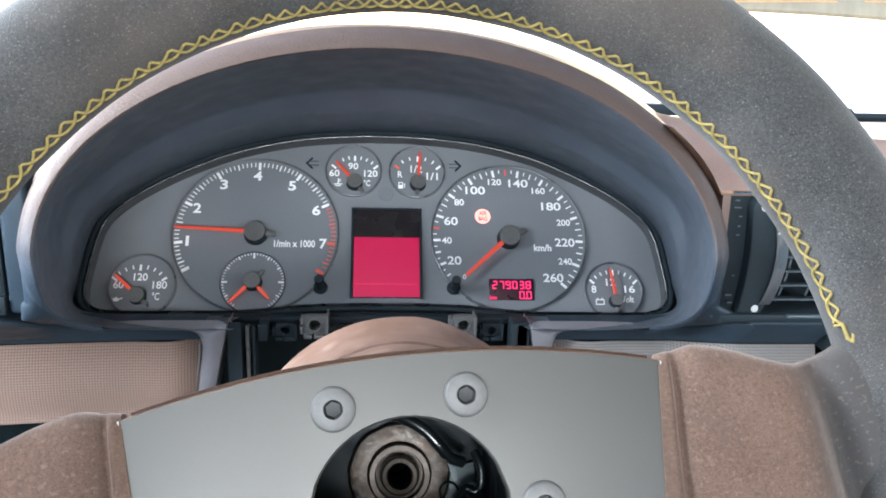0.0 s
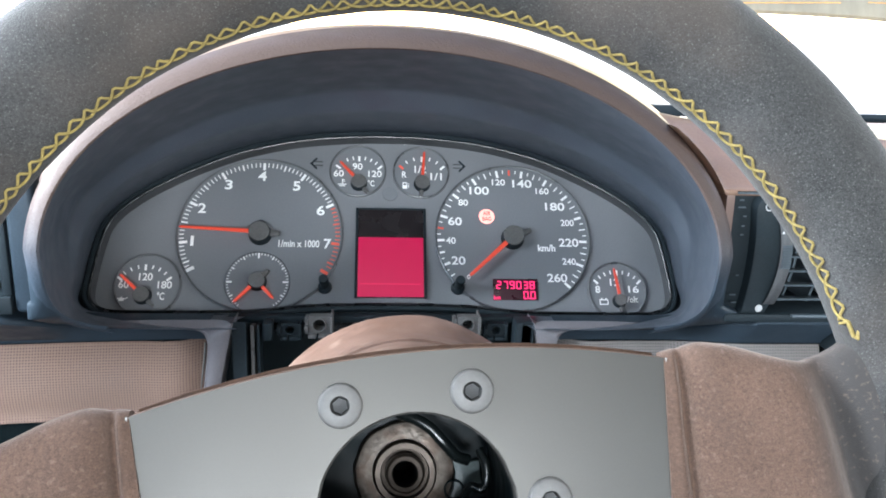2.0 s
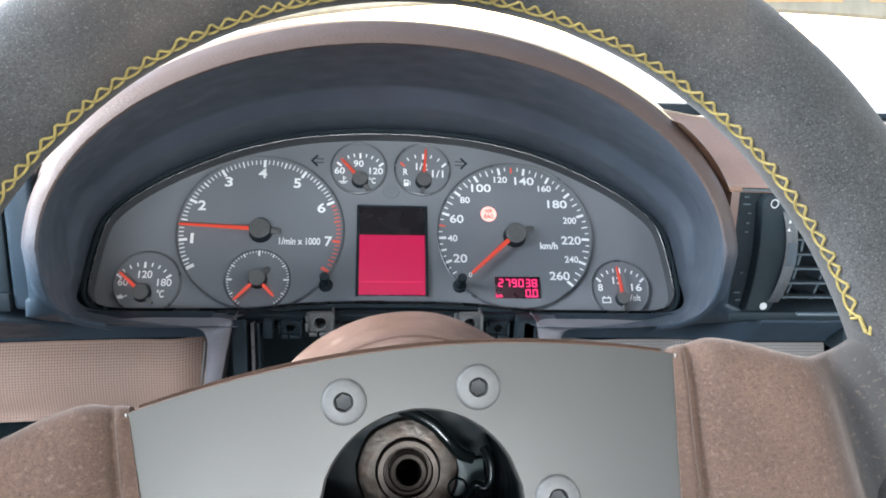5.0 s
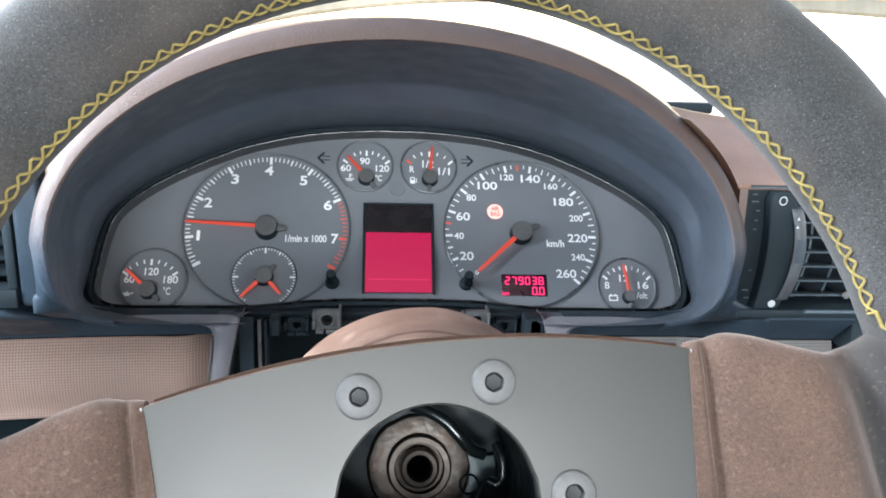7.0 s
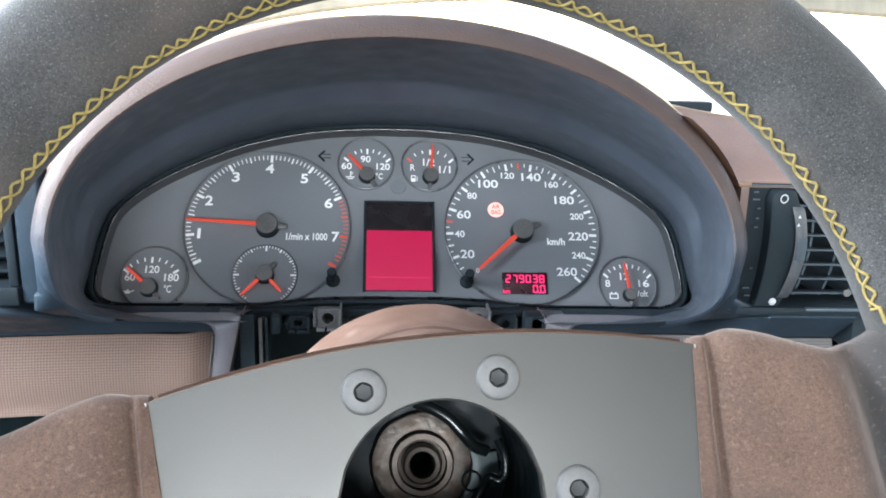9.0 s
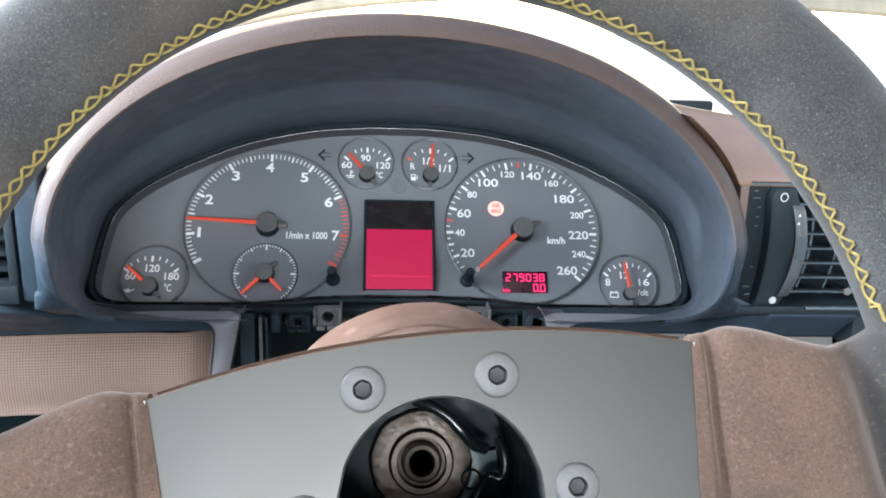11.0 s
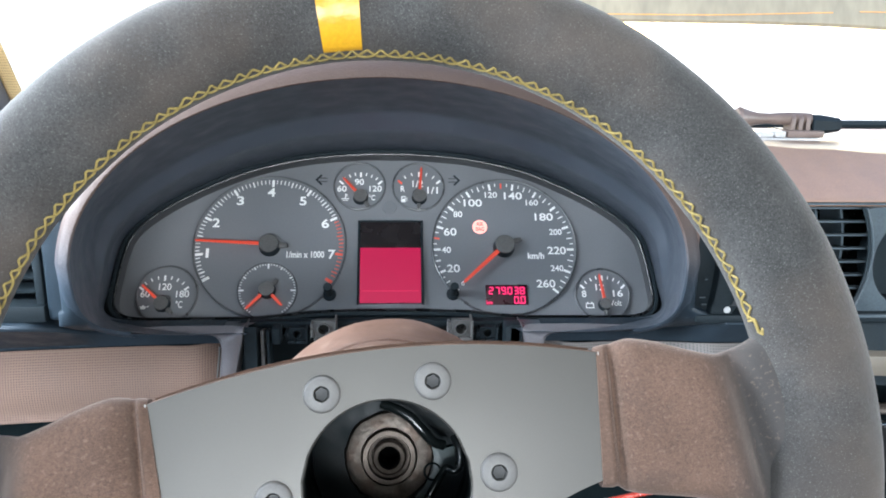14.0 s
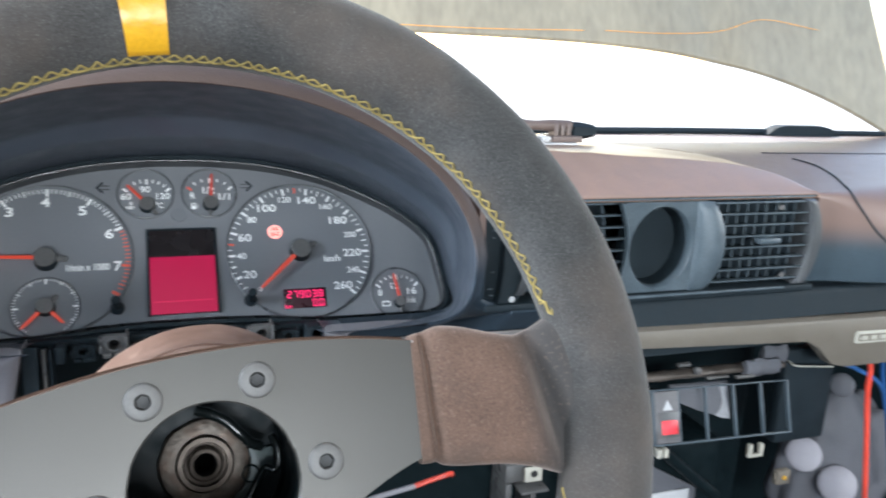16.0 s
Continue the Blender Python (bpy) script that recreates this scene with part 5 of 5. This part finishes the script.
# ---- centre stack ----
stack = thing("switch_panel", pose(0.49, -0.118, 0.764, 70, 0, 0) @ pose(0, 0, 0, 0, 0, -1.7), "thin grey switch panel frame, red hazard switch, four empty slots", "switch panel")
EDGES = (-0.0668, -0.0435, -0.0178, 0.0092, 0.0362, 0.0626)
part("panel_frame", merged(box(-0.0800, 0.0634, 0.0410, 0.0422, -0.004, 0.0008, 0.0004), box(-0.0668, 0.0634, -0.0008, 0.0006, -0.004, 0.0004, 0.0004)), M_SLAT, stack, "thin grey frame edge")
for k, x in enumerate(EDGES):
    part("divider", box(x - 0.0009, x + 0.0009, 0.0006, 0.0410, -0.0030, 0.0002, 0.0003), M_SLAT, stack)
part("side_wall", box(-0.0808, -0.0790, -0.0020, 0.0410, -0.030, 0.0002, 0.0004), M_SLAT, stack)
hz = part("hazard_button", box(-0.0658, -0.0444, 0.0010, 0.0406, -0.030, 0.0010, 0.0008), M_GREY, stack, "grey hazard switch")
part("lens_recess", box(-0.0645, -0.0448, 0.0050, 0.0246, 0.0006, 0.0014, 0.0003), M_HUB, hz)
part("hazard_lens", box(-0.0613, -0.0471, 0.0078, 0.0185, 0.0010, 0.0024, 0.0006), M_HAZ, hz, "red square lens")
part("triangle_mark", prism([(-0.0592, 0.0262), (-0.0506, 0.0262), (-0.0548, 0.0336)], 0.0010, 0.0016), M_DIMWHITE, hz)
part("backing_sheet", prism([(-0.0430, 0.0440), (0.0135, 0.0440), (0.0133, 0.0128), (-0.0150, 0.0212), (-0.0430, 0.0330)], -0.0135, -0.0125), M_WRAP, stack, "grey sheet behind two of the slots")
part("torn_film", prism([(0.0040, 0.0415), (0.0112, 0.0412), (0.0098, 0.0330), (0.0128, 0.0160), (0.0122, 0.0136), (0.0052, 0.0142), (-0.0012, 0.0168), (0.0040, 0.0215), (0.0068, 0.0275), (0.0056, 0.0350)], -0.0123, -0.0118), M_FILM, stack, "torn scrap of pale film")
cage = thing("radio_cage", Matrix.Identity(4), "worn black and rusty metal cage of the removed radio", "radio cage")
def worn_bar(x0, x1, y, z, ry, rz, seed):
    """A pressed metal bar with an uneven, dented outline."""
    rings = []
    for i in range(25):
        x = x0 + (x1 - x0) * i / 24
        rings.append([(x, y + ry * (1 + 0.25 * noise.noise((x * 120, a, seed))) * math.cos(a), z + rz * (1 + 0.3 * noise.noise((x * 90, a * 2, seed + 5))) * math.sin(a)) for a in [math.pi * k / 6 for k in range(12)]])
    return loft(rings, cap0=True, cap1=True)


part("rail", worn_bar(0.395, 0.556, -0.092, 0.8112, 0.006, 0.0036, 1.0), M_RUST, cage, "scuffed grey-brown metal rail")
part("rail", box(0.395, 0.562, -0.080, -0.060, 0.8255, 0.8300, 0.001), M_BLACK, cage)
for x, z, w, hgt, y in ((0.4505, 0.8190, 0.011, 0.0035, -0.096), (0.4640, 0.8130, 0.0050, 0.0065, -0.100), (0.4745, 0.8090, 0.0200, 0.0022, -0.102), (0.5040, 0.8060, 0.0170, 0.0030, -0.101)):
    part("lug", worn_bar(x, x + w, y, z + hgt / 2, 0.0022, hgt / 2, x * 50), M_STEEL, cage, "worn bright metal lug")
part("bracket", worn_bar(0.5140, 0.5480, -0.098, 0.8125, 0.004, 0.0070, 3.0), M_WRAP, cage, "hazy grey folded bracket")
part("bracket", worn_bar(0.5360, 0.5600, -0.092, 0.8190, 0.003, 0.0082, 8.0), M_WRAP, cage, "hazy grey folded bracket")
part("post", box(0.5630, 0.6180, -0.092, -0.080, 0.735, 0.822, 0.003), M_BLACK, cage, "dark upright panel beside the slots")
part("clip", merged(box(0.5195, 0.5340, -0.112, -0.108, 0.7388, 0.7412, 0.0005), box(0.5195, 0.5228, -0.112, -0.108, 0.7412, 0.7505, 0.0005), box(0.5305, 0.5340, -0.112, -0.108, 0.7412, 0.7500, 0.0005)), M_CLIP, cage, "pale plastic clip")
brass = part("clip", box(0.5525, 0.5665, -0.113, -0.107, 0.7090, 0.7220, 0.0012), M_TAN, cage, "tan clip with a brass stud")
part("stud", lathe([(0.0001, 0.0016), (0.0012, 0.0014), (0.0021, 0.0004), (0.0023, -0.001)], 16), M_YELLOW, brass, "small brass stud", m=pose(0.5600, -0.113, 0.7155, 90, 0, 0))
part("arm", tube([(0.432, -0.100, 0.762), (0.455, -0.098, 0.740), (0.498, -0.090, 0.704), (0.515, -0.085, 0.690)], 0.0050, 10), M_TEAL, cage)
part("plug", merged(box(0.4262, 0.4300, -0.118, -0.11, 0.7545, 0.7615, 0.0005), box(0.4318, 0.4356, -0.118, -0.11, 0.7545, 0.7615, 0.0005)), M_CLIP, cage, "two pale plug tabs")
block = thing("heater_box", Matrix.Identity(4), "dark plastic heater box behind the open centre stack", "heater box")
part("box_body", box(0.20, 0.62, 0.00, 0.14, 0.30, 0.84, 0.012), M_TEAL, block)
part("duct", box(0.44, 0.53, -0.07, 0.0, 0.60, 0.735, 0.008), M_TEAL, block)
# Lumpy mass added to fill a hazy grey area of unclear contents.
lump = bmesh.new()
bmesh.ops.create_icosphere(lump, subdivisions=5, radius=1)
for v in lump.verts:
    d = v.co.normalized()
    k = 1 + 0.16 * noise.noise(d * 2.2) + 0.02 * noise.noise(d * 7)
    v.co = Vector((0.740, -0.002, 0.636)) + Vector((d.x * 0.072, d.y * 0.040, d.z * 0.088)) * k
part("grey_mass", lump, M_WRAP, block, "lumpy grey mass added for a hazy grey area")
part("grey_plate", prism([(0.400, 0.772), (0.4300, 0.7445), (0.4520, 0.7235), (0.4960, 0.6985), (0.4960, 0.660), (0.400, 0.660)], 0.0, 0.003, 0.0006), M_WRAP, block, "grey sheet below the switch panel", m=pose(0, -0.080, 0, 90, 0, 0))
part("pale_plate", box(0.430, 0.4870, -0.0860, -0.0835, 0.660, 0.7010, 0.001), M_DIMWHITE, block, "pale plate")
# The two smaller grey discs stand in for round patches of haze.
for x, z, r in ((0.6476, 0.6900, 0.0165), (0.6980, 0.6500, 0.0185), (0.6453, 0.7340, 0.0130), (0.6800, 0.7590, 0.0115)):
    part("connector", lathe([(0.0001, 0.0022), (r * 0.6, 0.0020), (r * 0.86, 0.0014), (r * 0.96, 0.0006), (r, -0.0006), (r * 0.98, -0.004), (r * 0.90, -0.014)], 32), M_PALE if r > 0.014 else M_WRAP, block, "pale round connector cap" if r > 0.014 else "hazy grey disc standing for a round patch of haze", m=pose(x, -0.048, z, 68, 0, -44))
part("terminal", lathe([(0.0001, 0.0030), (0.0026, 0.0022), (0.0036, 0.0), (0.0036, -0.004)], 16), M_CLIP, block, "bright terminal", m=pose(0.6400, -0.062, 0.7215, 68, 0, -44))
tab = part("screw_tab", box(0.3225, 0.3370, -0.1010, -0.0990, 0.7400, 0.7525, 0.0010), M_CLIP, block, "pale tab with a screw hole")
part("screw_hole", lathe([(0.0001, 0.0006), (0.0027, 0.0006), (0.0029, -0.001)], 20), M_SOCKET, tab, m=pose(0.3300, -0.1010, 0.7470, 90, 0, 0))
part("connector_housing", merged(box(0.3090, 0.3260, -0.096, -0.070, 0.7385, 0.7530, 0.0012), box(0.3190, 0.3420, -0.104, -0.070, 0.7318, 0.7340, 0.0006), box(0.3090, 0.3140, -0.098, -0.070, 0.705, 0.7385, 0.001), box(0.3300, 0.3345, -0.098, -0.070, 0.705, 0.7318, 0.001)), M_HUB, block, "grey connector housing")


def cable(name, pts, r, material, label):
    ob = part(name, tube(smooth_path(pts, 8), r, 8), material)
    return tagged(ob, label, "cable")


cable("red_cable", [(0.632, -0.08, 0.845), (0.6388, -0.105, 0.815), (0.6456, -0.105, 0.778), (0.6563, -0.105, 0.728), (0.6671, -0.105, 0.674), (0.685, -0.10, 0.60)], 0.0022, M_WIRE_RED, "bright red cable hanging under the tan strip")
for pts in ([(0.64, -0.05, 0.80), (0.6537, -0.06, 0.7904), (0.6835, -0.06, 0.779), (0.7188, -0.06, 0.755), (0.745, -0.06, 0.69)], [(0.705, -0.06, 0.83), (0.7114, -0.06, 0.785), (0.722, -0.06, 0.750), (0.7365, -0.06, 0.712), (0.757, -0.06, 0.640)]):
    cable("blue_cable", pts, 0.0022, M_WIRE_BLUE, "dark blue cable hanging under the tan strip")
cable("red_cable", [(0.2128, -0.170, 0.7958), (0.2245, -0.170, 0.7985), (0.2350, -0.1690, 0.8000), (0.2440, -0.1500, 0.7880), (0.2580, -0.1150, 0.7650)], 0.0016, M_WIRE_RED, "thin red cable under the steering column")
cable("white_cable", [(0.150, -0.150, 0.770), (0.172, -0.168, 0.7865), (0.1883, -0.170, 0.7918), (0.2005, -0.170, 0.7938), (0.2126, -0.170, 0.7957)], 0.0017, M_PALE, "pale sleeve on a red cable under the steering column")
cable("brown_cable", [(0.5635, -0.0935, 0.8130), (0.565, -0.100, 0.8112), (0.585, -0.101, 0.8090), (0.605, -0.100, 0.8066), (0.608, -0.0935, 0.804)], 0.0008, M_CLIP, "thin pale cable beside the radio cage")

# ---- mount on the dashboard ----
mount = thing("camera_mount", pose(0.461, 0.195, 0.9560), "small black and rust-brown clamp mount on a clear pad", "mount")
part("pad", box(-0.048, 0.038, -0.02, 0.02, 0.0, 0.004, 0.0012), M_CLEAR, mount, "clear adhesive pad")
part("clip", merged(box(-0.020, -0.006, -0.016, 0.010, 0.0042, 0.0085, 0.0012), box(-0.004, 0.006, -0.016, 0.010, 0.0042, 0.0100, 0.0012)), M_CLEAR, mount, "clear buckle")
part("foot", box(0.008, 0.044, -0.016, 0.016, 0.0042, 0.0105, 0.001), M_MOUNT, mount)
for x in (0.014, 0.0215, 0.029):
    part("prong", prism([(-0.008, 0.0), (0.008, 0.0), (0.008, 0.010), (0.005, 0.0145), (0.0, 0.0160), (-0.005, 0.0145), (-0.008, 0.010)], x, x + 0.0045, 0.0006), M_MOUNT, mount, m=pose(0, 0, 0.0105) @ Matrix(((0, 0, 1, 0), (1, 0, 0, 0), (0, 1, 0, 0), (0, 0, 0, 1))))
turn = pose(0, 0, 0.0205, 0, 90, 0)
part("thumb_screw", lathe([(0.0001, -0.038), (0.0095, -0.038), (0.0115, -0.035), (0.0088, -0.028), (0.0060, -0.018), (0.0052, -0.006), (0.0060, 0.004), (0.0065, 0.012), (0.0060, 0.036)], 20), M_MOUNT, mount, "brown-grey thumb screw", m=turn)
part("nut", lathe([(0.0058, 0.0362), (0.0098, 0.0366), (0.0098, 0.046), (0.0080, 0.058), (0.0066, 0.066), (0.0001, 0.066)], 6), M_BLACK, mount, "black end nut", m=pose(0, 0, 0.0150, 0, 90, 0))

# ---- cowl, wiper, windscreen surround ----
cowl = part("cowl_panel", along_x([(0.461, 0.935), (0.461, 0.925), (0.60, 0.90), (0.60, 0.912)], -0.45, 1.40), M_BLACK)
tagged(cowl, "black cowl panel below the windscreen", "cowl", kind="structure")
wiper = thing("windscreen_wiper", Matrix.Identity(4), "black windscreen wiper parked on the cowl", "wiper")
part("arm", tube(smooth_path([(0.50, 0.405, 0.9480), (0.66, 0.41, 0.9490), (0.90, 0.42, 0.949), (1.22, 0.43, 0.946)], 6), 0.0050, 8), M_BLACK, wiper)
part("blade_end", box(0.355, 0.470, 0.395, 0.412, 0.9460, 0.9600, 0.004), M_BLACK, wiper, "thick blade end")
part("linkage", prism([(0.950, 0.942), (1.100, 0.942), (1.080, 0.9560), (1.062, 0.9600), (0.985, 0.9600), (0.970, 0.9560)], 0, 0.02), M_BLACK, wiper, "raised arm joint", m=pose(0, 0.425, 0, 90, 0, 0))


def a_pillar(name, base, top, w, s):
    th = thing(name, Matrix.Identity(4), "dark windscreen pillar with a dotted black glass border", "windscreen pillar", kind="structure")
    b, t = Vector(base), Vector(top)
    rings = []
    for k in range(9):
        p = b.lerp(t, k / 8)
        rings.append([p + Vector((s * x, y, 0)) for x, y in ((0, 0.010), (0, -0.012), (0.012, -0.030), (w, -0.040), (w + 0.02, -0.03), (w + 0.02, 0.02), (0.01, 0.02))])
    part("pillar_trim", loft(rings, cap0=True, cap1=True), M_NAVY, th, "navy black pillar trim")
    strip_w = 0.011
    rings = []
    for k in range(9):
        p = b.lerp(t, k / 8) + Vector((0, 0.014, 0))
        rings.append([p + Vector((-s * x, y, 0)) for x, y in ((-0.004, 0), (strip_w, 0), (strip_w, 0.003), (-0.004, 0.003))])
    part("glass_border", loft(rings, cap0=True, cap1=True), M_FRIT, th, "dotted border strip")
    return th


M_FRIT = perforated("dotted_border", (0.5472, 0.4408, 0.2280), 0.0021)
a_pillar("pillar_left", (-0.262, 0.215, 0.945), (-0.225, -0.13, 1.345), 0.05, -1)
a_pillar("pillar_right", (1.185, 0.215, 0.945), (1.140, -0.13, 1.345), 0.05, 1)

# ---- cabin shell ----
def shell(name, bm, material, label):
    return tagged(part(name, bm, material), label, kind="structure")


shell("ceiling", box(-0.32, 1.24, -2.2, -0.10, 1.345, 1.375, 0.005), M_LINER, "pale grey headliner")
for nm, xa, xb in (("left", -0.60, -0.50), ("right", 1.38, 1.48)):
    shell("door_" + nm, box(xa, xb, -2.2, 0.25, 0.25, 0.955, 0.01), M_DOOR, "dark door card below the side window")
shell("floor", box(-0.60, 1.48, -2.2, 0.45, 0.22, 0.25), M_DOOR, "dark carpeted cabin floor")
# Bulkhead coloured near-black so that its colour holds the deep shade.
shell("bulkhead", box(-0.60, 1.48, 0.20, 0.24, 0.25, 0.90), M_TEAL, "bulkhead behind the dashboard, near-black for the shade of depth")
shell("wall_rear", box(-0.60, 1.48, -2.35, -2.2, 0.25, 1.10), M_DOOR, "dark rear bulkhead below the rear window")
for nm, x0 in (("left", -0.42), ("right", 1.30)):
    shell("post_" + nm, box(x0, x0 + 0.06, -1.20, -1.08, 0.955, 1.345, 0.01), M_LINER, "pale grey middle pillar")

# ---- raised bonnet and ground ----
def bonnet_panel():
    rings = []
    cx = 0.467
    for j in range(15):
        f = j / 14
        row = []
        for i in range(81):
            u = -1 + 2 * i / 80
            half = 0.790 - 0.22 * f
            dx = u * half
            low = 0.928 + 0.146 * (1 - min(1, abs(u * 0.790 / 0.80)) ** 3.2)
            z = low + (2.0 - low) * f
            y = 0.45 + (z - 1.0) * 0.32 + 0.02 * (1 - u * u) + 0.012 * math.exp(-((u * u - 0.30) / 0.05) ** 2)
            row.append((cx + dx, y, z))
        rings.append(row)
    front = loft(rings, closed=False)
    geo = bmesh.ops.solidify(front, geom=list(front.faces), thickness=0.006)
    return front


bonnet = thing("raised_bonnet", Matrix.Identity(4), "raised dusty grey-beige bonnet seen through the windscreen", "bonnet")
part("skin", bonnet_panel(), M_BONNET, bonnet, "dusty grey-beige panel", smooth=50)
hem = []
for i in range(61):
    u = -1 + 2 * i / 60
    z = 0.928 + 0.146 * (1 - min(1, abs(u * 0.790 / 0.80)) ** 3.2)
    hem.append((0.467 + u * 0.790, 0.448 + (z - 1.0) * 0.32 + 0.02 * (1 - u * u) + 0.012 * math.exp(-((u * u - 0.30) / 0.05) ** 2), z))
part("hem", tube(hem, 0.0045, 8), M_BONNET, bonnet, "rounded hem along the rear edge")
# Orange tubes stand in for sunlight along the bonnet's seam.
for pts in ([(0.345, 1.0785), (0.50, 1.0800), (0.640, 1.0850), (0.652, 1.0850)], [(0.690, 1.0870), (0.79, 1.0880), (0.89, 1.0960), (0.975, 1.1180), (1.085, 1.1080)]):
    cable("sunlit_seam_line", [(x, 0.438 + (z - 1.0) * 0.32, z) for x, z in pts], 0.00055, M_ORANGE, "thin orange line standing for a sunlit seam on the bonnet")
me = bpy.data.meshes.new("ground")
me.from_pydata([(-400, -400, 0), (400, -400, 0), (400, 400, 0), (-400, 400, 0)], [], [(0, 1, 2, 3)])
me.materials.append(M_GROUND)
tagged(new("ground", me), "sunlit pale concrete ground", kind="structure")
